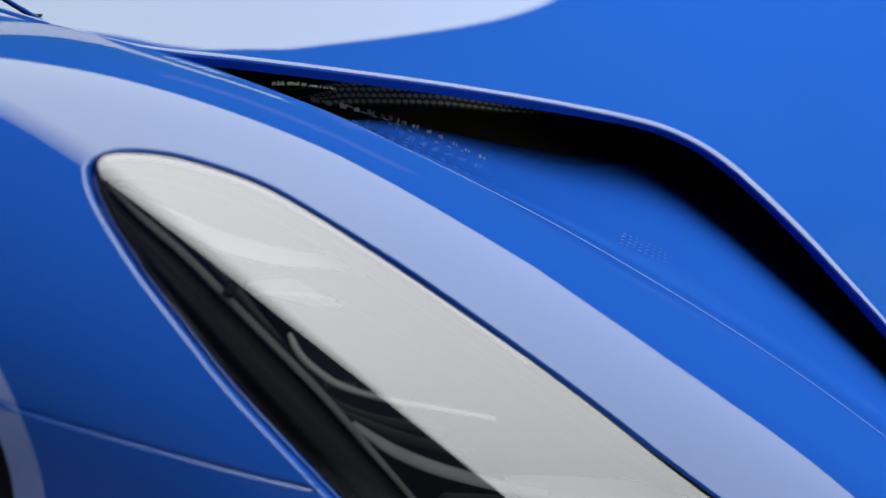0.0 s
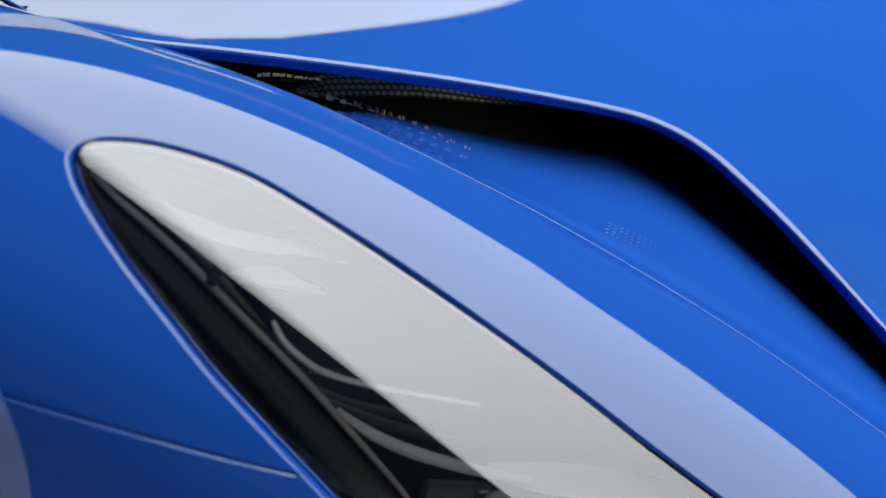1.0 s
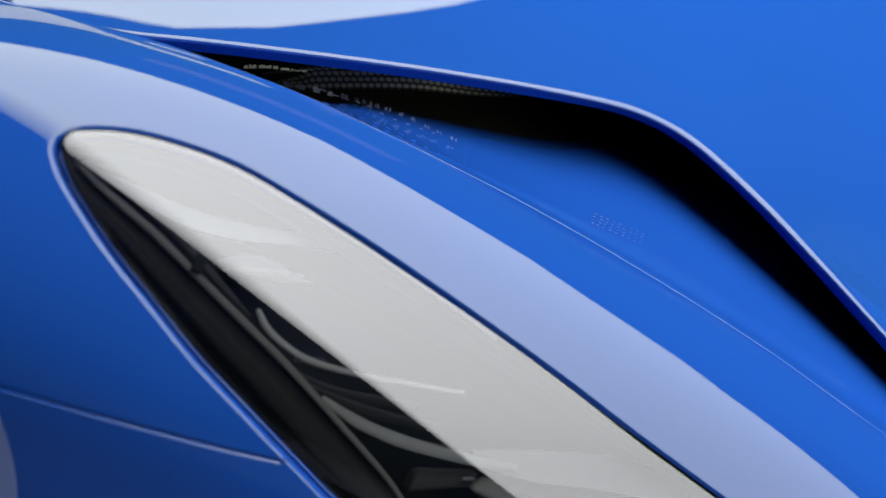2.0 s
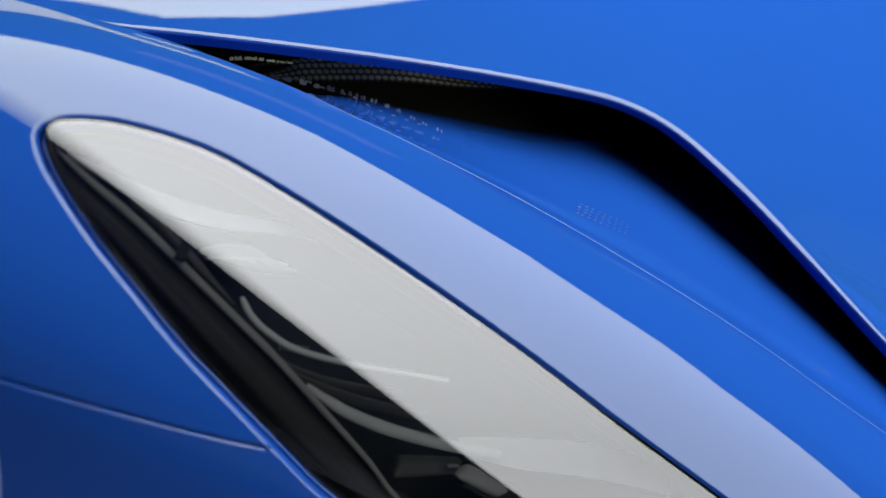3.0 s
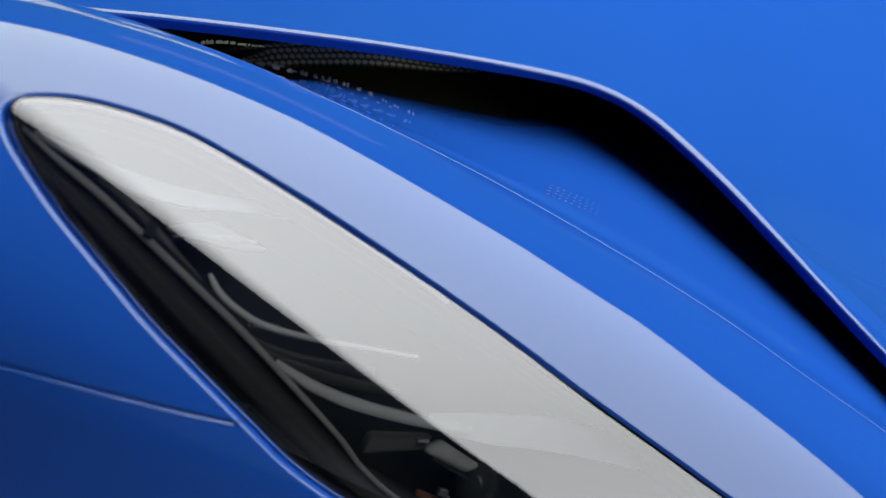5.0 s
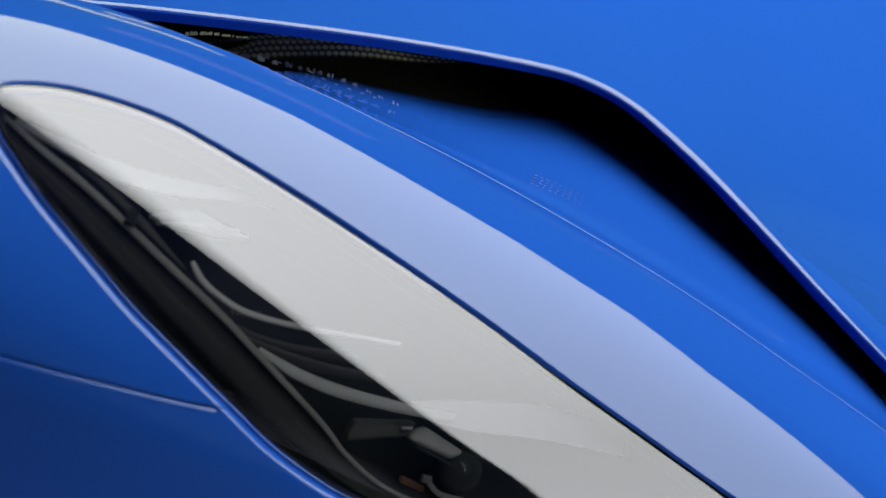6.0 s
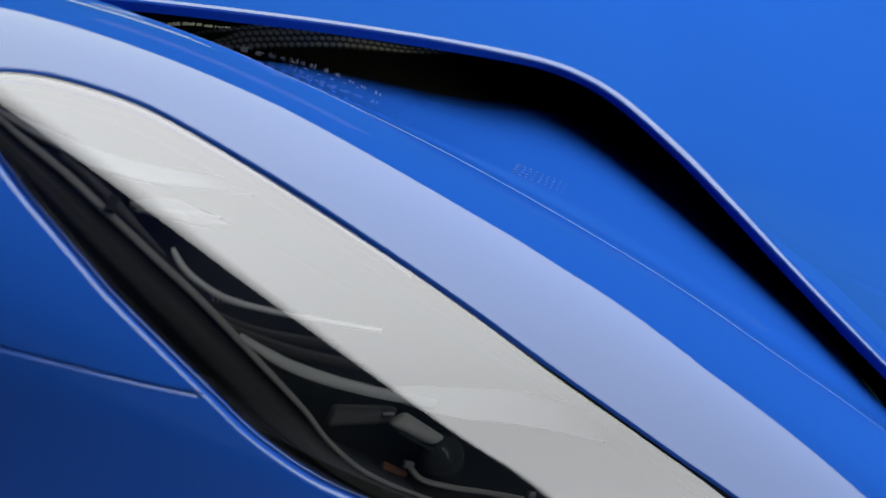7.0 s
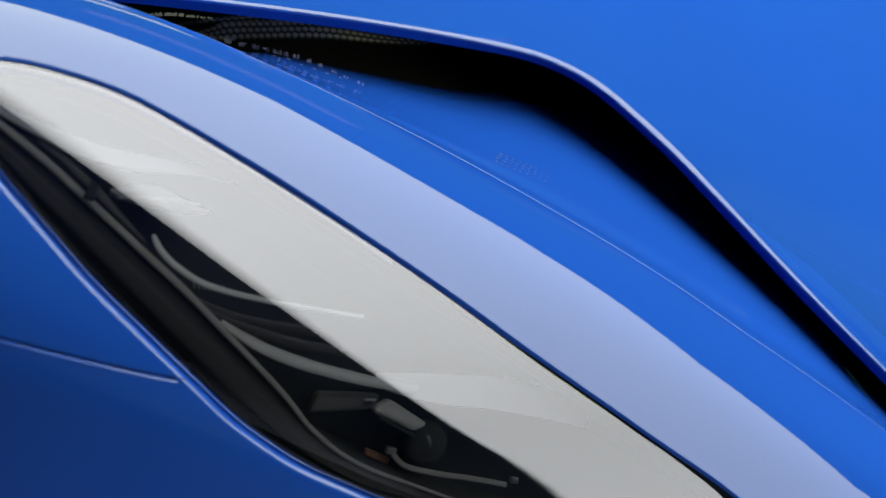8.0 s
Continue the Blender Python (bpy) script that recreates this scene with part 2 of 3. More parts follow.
def trimmed(surface, box, step, cuts, sink=0.0):
    """Vertices, triangles and normals of a trimmed sheet of a master surface. cuts: (line, closed, keep) with keep +1 or -1 for the side to keep."""
    a0, a1, b0, b1 = box
    na, nb = int(round((a1 - a0) / step)), int(round((b1 - b0) / step))
    A, B = np.meshgrid(np.linspace(a0, a1, na + 1), np.linspace(b0, b1, nb + 1), indexing="ij")
    v = np.stack([A.ravel(), B.ravel()], 1)
    keep = np.ones(len(v), bool)
    rim = np.zeros(len(v), bool)
    for line, closed, want in cuts:
        d, near = distance(v, line, closed)
        d = d * want
        snap = (np.abs(d) < 0.72 * step) & keep
        v[snap] = near[snap]
        rim |= snap
        keep &= (d > 0) | snap
    idx = np.arange(len(v)).reshape(na + 1, nb + 1)
    q = np.stack([idx[:-1, :-1].ravel(), idx[1:, :-1].ravel(), idx[1:, 1:].ravel(), idx[:-1, 1:].ravel()], 1)
    tris = np.concatenate([q[:, [0, 1, 2]], q[:, [0, 2, 3]]])
    edge_only = rim[tris].all(1)
    good = keep[tris].all(1) & ~edge_only
    doubt = np.flatnonzero(keep[tris].all(1) & edge_only)
    if len(doubt):
        middle = v[tris[doubt]].mean(1)
        fine = np.ones(len(doubt), bool)
        for line, closed, want in cuts:
            fine &= distance(middle, line, closed)[0] * want > 0
        good[doubt[fine]] = True
    tris = tris[good]
    e1, e2 = v[tris[:, 1]] - v[tris[:, 0]], v[tris[:, 2]] - v[tris[:, 0]]
    tris = tris[np.abs(e1[:, 0] * e2[:, 1] - e1[:, 1] * e2[:, 0]) > 1e-9]
    used = np.unique(tris)
    remap = np.zeros(len(v), int)
    remap[used] = np.arange(len(used))
    p, n = surface(v[used], sink)
    f = remap[tris]
    fn = np.cross(p[f[:, 1]] - p[f[:, 0]], p[f[:, 2]] - p[f[:, 0]])
    flip = (fn * n[f[:, 0]]).sum(1) < 0
    f[flip] = f[flip][:, [0, 2, 1]]
    return p, f, n


def panel(name, surface, box, step, cuts, material, parent, label="", sink=0.0):
    p, f, n = trimmed(surface, box, step, cuts, sink)
    return sheet(name, p, f, material, parent, label, n)


def sheet(name, verts, faces, material, parent=None, label="", normals=None):
    verts = np.asarray(verts, float)
    if normals is not None:
        normals = np.asarray(normals, float)
        turned = []
        for f in (faces if isinstance(faces, list) else faces.tolist()):
            p = verts[f[0]], verts[f[1]], verts[f[2]]
            u, v = p[1] - p[0], p[2] - p[0]
            if abs(u).max() < 1e-9 and len(f) > 3:
                u = verts[f[2]] - p[0]
                v = verts[f[3]] - p[0]
            c = (u[1] * v[2] - u[2] * v[1], u[2] * v[0] - u[0] * v[2], u[0] * v[1] - u[1] * v[0])
            n = normals[f[0]]
            turned.append(tuple(f) if c[0] * n[0] + c[1] * n[1] + c[2] * n[2] >= 0 else tuple(f)[::-1])
        faces = turned
    me = bpy.data.meshes.new(name)
    me.from_pydata([tuple(x) for x in np.asarray(verts).tolist()], [], [tuple(x) for x in np.asarray(faces).tolist()] if not isinstance(faces, list) else faces)
    me.polygons.foreach_set("use_smooth", [True] * len(me.polygons))
    me.materials.append(material)
    me.update()
    if normals is not None:
        me.normals_split_custom_set_from_vertices([tuple(x) for x in np.asarray(normals).tolist()])
    ob = new(name, me)
    ob.parent = parent
    if label:
        tagged(ob, label)
    return ob


def ribbon(name, rows, material, parent, label="", normals=None, closed=False):
    """A strip: rows[i][j], i along, j across."""
    r = np.asarray(rows, float)
    m, k = r.shape[:2]
    v = r.reshape(-1, 3)
    faces = [(i * k + j, ((i + 1) % m) * k + j, ((i + 1) % m) * k + j + 1, i * k + j + 1) for i in range(m if closed else m - 1) for j in range(k - 1)]
    return sheet(name, v, faces, material, parent, label, None if normals is None else np.asarray(normals).reshape(-1, 3))


def lip(name, surface, line, outward, radius, turn, flange, material, parent, label="", closed=False, sink=0.0, shoulder=None):
    """A rolled edge along a trim line: an arc of `turn` degrees, then a flat flange. outward: +1 if the free side lies left of the line.
    shoulder: degrees and radius of a gentler arc before it."""
    p, n = surface(line, sink)
    tan = np.roll(p, -1, 0) - np.roll(p, 1, 0)
    if not closed:
        tan[0], tan[-1] = p[1] - p[0], p[-1] - p[-2]
    tan /= np.linalg.norm(tan, axis=1)[:, None]
    out = np.cross(n, tan) * outward
    rows, norms = [p], [n]
    th = np.zeros((len(p), 1))
    for stage_turn, stage_radius in ([shoulder] if shoulder else []) + [(turn, radius)]:
        step = np.radians(np.broadcast_to(np.asarray(stage_turn, float), (len(p), 1))) / 8
        for _ in range(8):
            after = th + step
            rows.append(rows[-1] + stage_radius * (out * (np.sin(after) - np.sin(th)) - n * (np.cos(th) - np.cos(after))))
            norms.append(n * np.cos(after) + out * np.sin(after))
            th = after
    go = out * np.cos(th) - n * np.sin(th)
    end = rows[-1]
    for k in (0.3, 1.0):
        rows.append(end + go * flange * k)
        norms.append(norms[-1])
    return ribbon(name, np.stack(rows, 1), material, parent, label, np.stack(norms, 1), closed)


def tube(name, path, radius, material, parent, label="", sides=10):
    p = np.asarray(path, float)
    rad = np.broadcast_to(np.asarray(radius, float), (len(p),))
    t = np.gradient(p, axis=0)
    t /= np.linalg.norm(t, axis=1)[:, None]
    ref = -D
    u = np.cross(t, ref)
    u /= np.linalg.norm(u, axis=1)[:, None]
    w = np.cross(u, t)
    ang = np.linspace(0, 2 * math.pi, sides, endpoint=False)
    v = p[:, None] + rad[:, None, None] * (u[:, None] * np.cos(ang)[None, :, None] + w[:, None] * np.sin(ang)[None, :, None])
    m = len(p)
    faces = [(i * sides + j, i * sides + (j + 1) % sides, (i + 1) * sides + (j + 1) % sides, (i + 1) * sides + j) for i in range(m - 1) for j in range(sides)]
    faces += [tuple(range(sides))[::-1], tuple((m - 1) * sides + j for j in range(sides))]
    return sheet(name, v.reshape(-1, 3), faces, material, parent, label)


def box_mesh(name, lo, hi, material, parent=None, label="", bevel=0.0):
    bm = bmesh.new()
    bmesh.ops.create_cube(bm, size=1)
    for v in bm.verts:
        v.co = Vector([lo[k] + (v.co[k] + 0.5) * (hi[k] - lo[k]) for k in range(3)])
    if bevel:
        bmesh.ops.bevel(bm, geom=bm.edges[:], offset=bevel, segments=2, profile=0.5, affect="EDGES")
    me = bpy.data.meshes.new(name)
    bm.to_mesh(me)
    bm.free()
    me.materials.append(material)
    ob = new(name, me)
    ob.parent = parent
    if label:
        tagged(ob, label)
    return ob


# ---------------------------------------------------------------- trim lines on the wing
LAMP_KEYS = [(-0.234, -0.126), (-0.2405, -0.1174), (-0.2394, -0.106), (-0.2267, -0.0915), (-0.2056, -0.0764), (-0.1722, -0.0608), (-0.1381, -0.0496), (-0.0986, -0.0425), (-0.0515, -0.0359), (0.0038, -0.0297), (0.093, -0.0227), (0.1889, -0.0172), (0.2929, -0.0142), (0.43, -0.008), (0.56, -0.004), (0.62, -0.03), (0.58, -0.08), (0.46, -0.135), (0.36, -0.175), (0.26, -0.205), (0.2154, -0.2135), (0.1623, -0.2201), (0.1025, -0.2173), (0.0541, -0.2076), (-0.007, -0.1948), (-0.0565, -0.1843), (-0.102, -0.1718), (-0.1537, -0.1579), (-0.1927, -0.1451), (-0.2168, -0.1359)]
LAMP = spline(LAMP_KEYS, 10, True)
SEAM = spline([(-0.30, -0.325), (-0.1926, -0.2903), (-0.1614, -0.2794), (-0.1166, -0.2643), (-0.0597, -0.2441), (-0.0008, -0.2223), (0.0412, -0.2052), (0.10, -0.18), (0.30, -0.11), (0.56, -0.05), (0.70, -0.03)], 10)
ARCH = spline([(-0.42, -0.10), (-0.34, -0.155), (-0.27, -0.203), (-0.2152, -0.2408), (-0.1827, -0.2636), (-0.1614, -0.2794), (-0.1341, -0.3065), (-0.1074, -0.3428), (-0.085, -0.39), (-0.07, -0.45)], 8)
CREASE = spline([(-0.55, -0.175), (-0.45, -0.112), (-0.3802, -0.0696), (-0.3262, -0.0395), (-0.2749, -0.014), (-0.2278, 0.005), (-0.1537, 0.0322), (-0.0986, 0.0474), (-0.0419, 0.0636), (0.0829, 0.0952), (0.2243, 0.1216), (0.3769, 0.1422), (0.5, 0.152), (0.62, 0.162), (0.80, 0.17)], 8)
EDGE = spline([(-0.52, 0.757), (-0.43, 0.754), (-0.342, 0.754), (-0.26, 0.773), (-0.203, 0.786), (-0.115, 0.806), (-0.022, 0.829), (0.042, 0.846), (0.11, 0.866), (0.167, 0.885), (0.22, 0.902), (0.259, 0.908), (0.298, 0.906), (0.336, 0.893), (0.373, 0.870), (0.409, 0.845), (0.444, 0.817), (0.477, 0.788), (0.52, 0.755), (0.58, 0.712), (0.66, 0.66), (0.80, 0.58)], 8)


def inset(line, d):
    """A closed line moved inwards by d."""
    t = np.roll(line, -1, 0) - np.roll(line, 1, 0)
    t /= np.linalg.norm(t, axis=1)[:, None]
    area = (line[:, 0] * np.roll(line[:, 1], -1) - np.roll(line[:, 0], -1) * line[:, 1]).sum()
    n = np.stack([-t[:, 1], t[:, 0]], 1) * np.sign(area)
    return line + n * d


# the opening is a little wider along its lower side
spot = np.arange(len(LAMP)) / 10
LOW_SIDE = np.interp(spot, (0, 1, 2.2, 14, 16, 30), (1, 0.6, 0, 0, 1, 1))[:, None]
FORE = np.interp(spot, (9, 12, 14), (0, 1, 1))[:, None] * (1 - LOW_SIDE)
LAMP = inset(LAMP, -0.0014 - 0.0010 * LOW_SIDE)


def in_lamp(keys, sink, steps=8):
    """A smooth path inside the headlamp, at a depth (or depths) under the cover."""
    ab = spline(keys, steps)
    depth = np.interp(np.linspace(0, 1, len(ab)), np.linspace(0, 1, len(np.atleast_1d(sink))), np.atleast_1d(sink))
    p, n = wing_at(ab)
    return p - n * depth[:, None], n


def blade(name, keys, sink, width, thick, material, parent, label="", tilt=0.0):
    """A curved fin with thickness, its face turned by tilt towards the path's side."""
    p, n = in_lamp(keys, sink)
    t = np.gradient(p, axis=0)
    t /= np.linalg.norm(t, axis=1)[:, None]
    side = np.cross(n, t)
    c, k = math.cos(radians(tilt)), math.sin(radians(tilt))
    w, f = side * c + n * k, n * c - side * k
    wid = np.interp(np.linspace(0, 1, len(p)), np.linspace(0, 1, len(np.atleast_1d(width))), np.atleast_1d(width))[:, None] / 2
    h = thick / 2
    ring = [p - w * wid + f * h * 0.2, p - w * wid * 0.6 + f * h * 0.85, p + f * h, p + w * wid * 0.6 + f * h * 0.85, p + w * wid + f * h * 0.2, p + w * wid - f * h, p - w * wid - f * h]
    ring.append(ring[0])
    return ribbon(name, np.stack(ring, 1), material, parent, label)


# ---------------------------------------------------------------- the car
car = tagged(new("car"), "glossy blue sports car, its front corner with headlamp and bonnet vent", "car")
LAMP_IN = inset(LAMP, 0.0048 + 0.0072 * LOW_SIDE + 0.0022 * FORE)
SEAM_LOW = SEAM + np.array((-0.002, -0.0068))
REAR = np.array([(-0.9, 0.932), (-0.66, 0.84), (-0.484, 0.772), (-0.429, 0.749), (-0.40, 0.70)])

wing_panel = panel("front_wing", wing_at, (-0.56, 0.78, -0.36, 0.20), 0.004, [(LAMP, True, -1), (SEAM, False, 1), (ARCH, False, 1), (CREASE, False, -1)], PAINT, car, "glossy blue painted front wing")
bumper = panel("bumper", wing_at, (-0.2, 0.78, -0.50, 0.04), 0.004, [(LAMP, True, -1), (SEAM_LOW, False, -1), (ARCH, False, 1)], PAINT, car, "glossy blue painted bumper corner")
bonnet = panel("bonnet", bonnet_at, (-0.70, 1.25, 0.50, 2.0), 0.006, [(EDGE, False, 1), (REAR, False, 1)], PAINT, car, "glossy blue painted bonnet")
scuttle = panel("scuttle_panel", bonnet_at, (-1.2, -0.43, 0.64, 2.0), 0.008, [(REAR + np.array((-0.006, -0.004)), False, -1)], PAINT, car, "glossy blue panel behind the bonnet", 0.002)
lip("bonnet_edge", bonnet_at, EDGE, -1, 0.0022, 98, np.interp(EDGE[:, 0], (0.1, 0.4), (0.0175, 0.0175))[:, None], PAINT, bonnet, shoulder=(np.interp(EDGE[:, 0], (0.1, 0.4), (24, 42))[:, None], np.interp(EDGE[:, 0], (0.1, 0.4), (0.012, 0.016))[:, None]))
lip("wing_edge", wing_at, CREASE, 1, 0.0022, 85, 0.03, PAINT, wing_panel)
tube("edge_hem", wing_at(CREASE[20:], 0.0004)[0], np.interp(np.linspace(0, 1, len(CREASE) - 20), (0, 0.3, 0.55), (0.0004, 0.0005, 0.0009)), PAINT, wing_panel, "folded hem along the wing's edge", 12)
keep_seam = SEAM[:62]
lip("wing_lower_edge", wing_at, keep_seam, -1, 0.0016, 90, 0.012, PAINT, wing_panel)
lip("bumper_upper_edge", wing_at, keep_seam + np.array((-0.002, -0.0068)), 1, 0.0024, 90, 0.012, PAINT, bumper)
tube("bumper_hem", wing_at(keep_seam + np.array((-0.002, -0.0068)), 0.0006)[0], 0.0011, PAINT, bumper, "", 12)
lip("lamp_opening_edge", wing_at, LAMP, -1, 0.0030 + 0.0025 * LOW_SIDE, 90 - 25 * (1 - LOW_SIDE) - 20 * FORE, 0.012 + 0.004 * LOW_SIDE - 0.0095 * FORE, PAINT, wing_panel, closed=True)
tube("painted_bead", wing_at(np.roll(inset(LAMP, 0.0080), -150, 0)[8:160], 0.0072)[0], 0.0018, PAINT, wing_panel, "blue painted bead inside the lamp opening", 12)
# flange coloured paler than the wing, painting in the ground's reflection
lip("arch_edge", wing_at, ARCH, -1, 0.004, 14, 0.026, ARCHPALE, wing_panel, "wheel arch flange with its pale reflection in the colour")
lip("bonnet_rear_edge", bonnet_at, spline(REAR[:4], 10), -1, 0.003, 90, 0.012, PAINT, bonnet)


def strip_between(name, surface, a, b, sink, material, parent, label="", closed=False):
    pa, na = surface(a, sink)
    pb, nb = surface(b, sink)
    return ribbon(name, np.stack([pa, pb], 1), material, parent, label, np.stack([na, nb], 1), closed)


strip_between("lamp_seal", wing_at, inset(LAMP, -0.003), inset(LAMP, 0.016), 0.019 + 0.03 * np.clip((LAMP[:, :1] - 0.40) / 0.1, 0, 1), RUBBER, car, "black rubber seal round the headlamp", True)
strip_between("panel_gap_seal", wing_at, keep_seam + np.array((0, 0.012)), keep_seam - np.array((0, 0.016)), 0.011, RUBBER, car, "black strip behind the panel gap")
strip_between("bonnet_gap_seal", bonnet_at, spline(REAR[:4], 10)[:-5] + np.array((0.006, 0.015)), spline(REAR[:4], 10)[:-5] - np.array((0.006, 0.015)), 0.012, RUBBER, car, "black strip behind the bonnet gap")

# ---------------------------------------------------------------- headlamp
lamp = new("headlamp")
lamp.parent = car
tagged(lamp, "swept-back headlamp with black housing under a clear cover")
po, fo, no = trimmed(cover_at, (-0.26, 0.66, -0.24, 0.02), 0.0028, [(LAMP_IN, True, 1)], 0.0012)
cover = sheet("lamp_cover", po, fo, GLASS, lamp, "glossy smoke-tinted headlamp cover", no)
cover.visible_shadow = False
lip("cover_rim", cover_at, LAMP_IN, 1, 0.0012, 90, 0.010, BLACK, lamp, "black rim of the cover", True, 0.0012)

# pale strip painting the highlight along the cover's upper bevel
upper = slice(21, 104)
strip_between("bevel_highlight", cover_at, inset(LAMP_IN, 0.0012)[upper], inset(LAMP_IN, 0.0032)[upper], 0.0024, SILVER, lamp, "pale bevel strip painting the highlight inside the cover's edge")

wall_rows = []
for sink in np.linspace(0.008, 0.085, 14):
    wall_rows.append(wing_at(inset(LAMP, np.interp(sink, (0.008, 0.03, 0.06, 0.085), (0.0045, 0.007, 0.012, 0.02))), sink)[0])
wall_rows = np.stack(wall_rows, 1)
wall_norms = np.cross(np.roll(wall_rows, -1, 0) - np.roll(wall_rows, 1, 0), np.gradient(wall_rows, axis=1))
wall_norms /= np.linalg.norm(wall_norms, axis=2)[..., None]
wall_norms *= np.sign((wall_norms * (wall_rows.mean(0)[None] - wall_rows)).sum(2))[..., None]
ribbon("housing_wall", wall_rows, HOUSING, lamp, "matt black lamp housing", wall_norms, True)
panel("housing_back", wing_at, (-0.26, 0.66, -0.24, 0.02), 0.012, [(inset(LAMP, 0.012), True, 1)], HOUSING, lamp, "matt black back of the housing", 0.084)

# long black bezel between the lower edge and a raised ridge
def even(line, count):
    step = np.concatenate([[0], np.cumsum(np.linalg.norm(np.diff(line, axis=0), axis=1))])
    return np.stack([np.interp(np.linspace(0, step[-1], count), step, line[:, k]) for k in range(2)], 1)


ridge_line = spline([(-0.232, -0.112), (-0.195, -0.1165), (-0.146, -0.1205), (-0.099, -0.1275), (-0.043, -0.1365), (0.009, -0.1455), (0.074, -0.161), (0.125, -0.174), (0.165, -0.188), (0.214, -0.193), (0.281, -0.180), (0.34, -0.165)], 10)
outer_line = spline([(-0.236, -0.122), (-0.215, -0.139), (-0.175, -0.151), (-0.13, -0.162), (-0.08, -0.174), (-0.02, -0.189), (0.04, -0.203), (0.09, -0.211), (0.15, -0.215), (0.215, -0.209), (0.28, -0.195), (0.34, -0.178)], 10)
ridge_ab, outer_ab = even(ridge_line, 90), even(outer_line, 90)
thin = np.interp(np.linspace(0, 1, 90), (0, 0.12, 0.8, 1), (0.3, 1, 1, 0.5))
rows, norms = [], []
for k in np.linspace(0, 1, 15):
    p, n = wing_at(outer_ab * (1 - k) + ridge_ab * k)
    depth = 0.021 + 0.011 * k - thin * (0.018 * math.sin(math.pi * min(1.0, k / 0.8)) - 0.009 * math.exp(-((k - 0.22) / 0.06) ** 2))
    rows.append(p - n * depth[:, None])
ribbon("bezel", np.stack(rows, 1), BLACK, lamp, "satin black bezel bar")
rp = wing_at(ridge_ab, 0.027)[0]
tube("bezel_ridge", rp, np.interp(np.linspace(0, 1, 90), (0, 0.1, 0.4, 0.7, 1), (0.0018, 0.0034, 0.0034, 0.0022, 0.0013)), RIDGE, lamp, "satin dark grey ridge of the bezel", 12)
rp = wing_at((outer_ab * 0.74 + ridge_ab * 0.26)[4:80], 0.0155)[0]
tube("bezel_bead", rp, 0.0013, BEAD, lamp, "fine brown bead along the bezel", 8)

blade("inner_strip", [(-0.162, -0.1078), (-0.1332, -0.1094), (-0.098, -0.1159), (-0.0735, -0.1217), (-0.0453, -0.128)], 0.034, (0.003, 0.006, 0.007, 0.005, 0.002), 0.003, SHELL, lamp, "satin dark grey strip inside the ridge", 10)

# daytime light guide, fins and the projector
rp, _ = in_lamp([(-0.0454, -0.1208), (-0.0307, -0.1283), (-0.0118, -0.1315), (0.0152, -0.1298), (0.0532, -0.1154), (0.092, -0.0963), (0.1358, -0.0749)], 0.026)
tube("light_guide", rp, np.interp(np.linspace(0, 1, len(rp)), (0, 0.1, 0.5, 1), (0.0016, 0.0028, 0.0028, 0.0022)), PIPE, lamp, "white curved daytime light guide", 12)
blade("fin", [(-0.05, -0.133), (-0.02, -0.147), (0.02, -0.147), (0.06, -0.136), (0.12, -0.105)], 0.05, (0.004, 0.010, 0.012, 0.010), 0.003, FIN, lamp, "satin dark grey fin", 35)
blade("fin", [(-0.012, -0.151), (0.024, -0.151), (0.06, -0.144), (0.104, -0.129), (0.15, -0.108)], 0.048, (0.006, 0.012, 0.010), 0.003, FIN, lamp, "satin dark grey fin", 35)
blade("fin", [(0.010, -0.156), (0.05, -0.160), (0.09, -0.154), (0.13, -0.140), (0.17, -0.122)], 0.05, (0.005, 0.010, 0.010), 0.003, FIN, lamp, "satin dark grey fin", 30)
blade("grey_fin", [(0.044, -0.149), (0.064, -0.1495), (0.088, -0.148), (0.120, -0.141), (0.158, -0.128), (0.190, -0.115), (0.222, -0.100)], 0.034, (0.004, 0.009, 0.011, 0.010, 0.009), 0.004, GREY, lamp, "satin grey fin", 10)


def block(name, ab, sink, size, material, parent, label="", turn=0.0, bevel=0.002, taper=1.0, skew=0.0):
    """A bevelled block set in the lamp, its face towards the cover; its far end narrows by taper and leans by skew."""
    p, n = wing_at(np.array([ab]), sink)
    bm = bmesh.new()
    bmesh.ops.create_cube(bm, size=1)
    for v in bm.verts:
        far = v.co.x + 0.5
        v.co = Vector((v.co.x * size[0] + v.co.y * skew, v.co.y * size[1] * (1 + (taper - 1) * far), v.co.z * size[2] * (1 + (taper - 1) * 0.5 * far)))
    bmesh.ops.bevel(bm, geom=bm.edges[:], offset=bevel, segments=3, profile=0.5, affect="EDGES")
    z = Vector(n[0])
    x = Vector(S) - z * Vector(S).dot(z)
    x.normalize()
    y = z.cross(x)
    m = Matrix((x, y, z)).transposed().to_4x4()
    m.translation = Vector(p[0])
    bmesh.ops.transform(bm, matrix=m @ pose(0, 0, 0, 0, 0, turn), verts=bm.verts[:])
    me = bpy.data.meshes.new(name)
    bm.to_mesh(me)
    bm.free()
    me.polygons.foreach_set("use_smooth", [True] * len(me.polygons))
    me.materials.append(material)
    ob = new(name, me)
    ob.parent = parent
    if label:
        tagged(ob, label)
    return ob


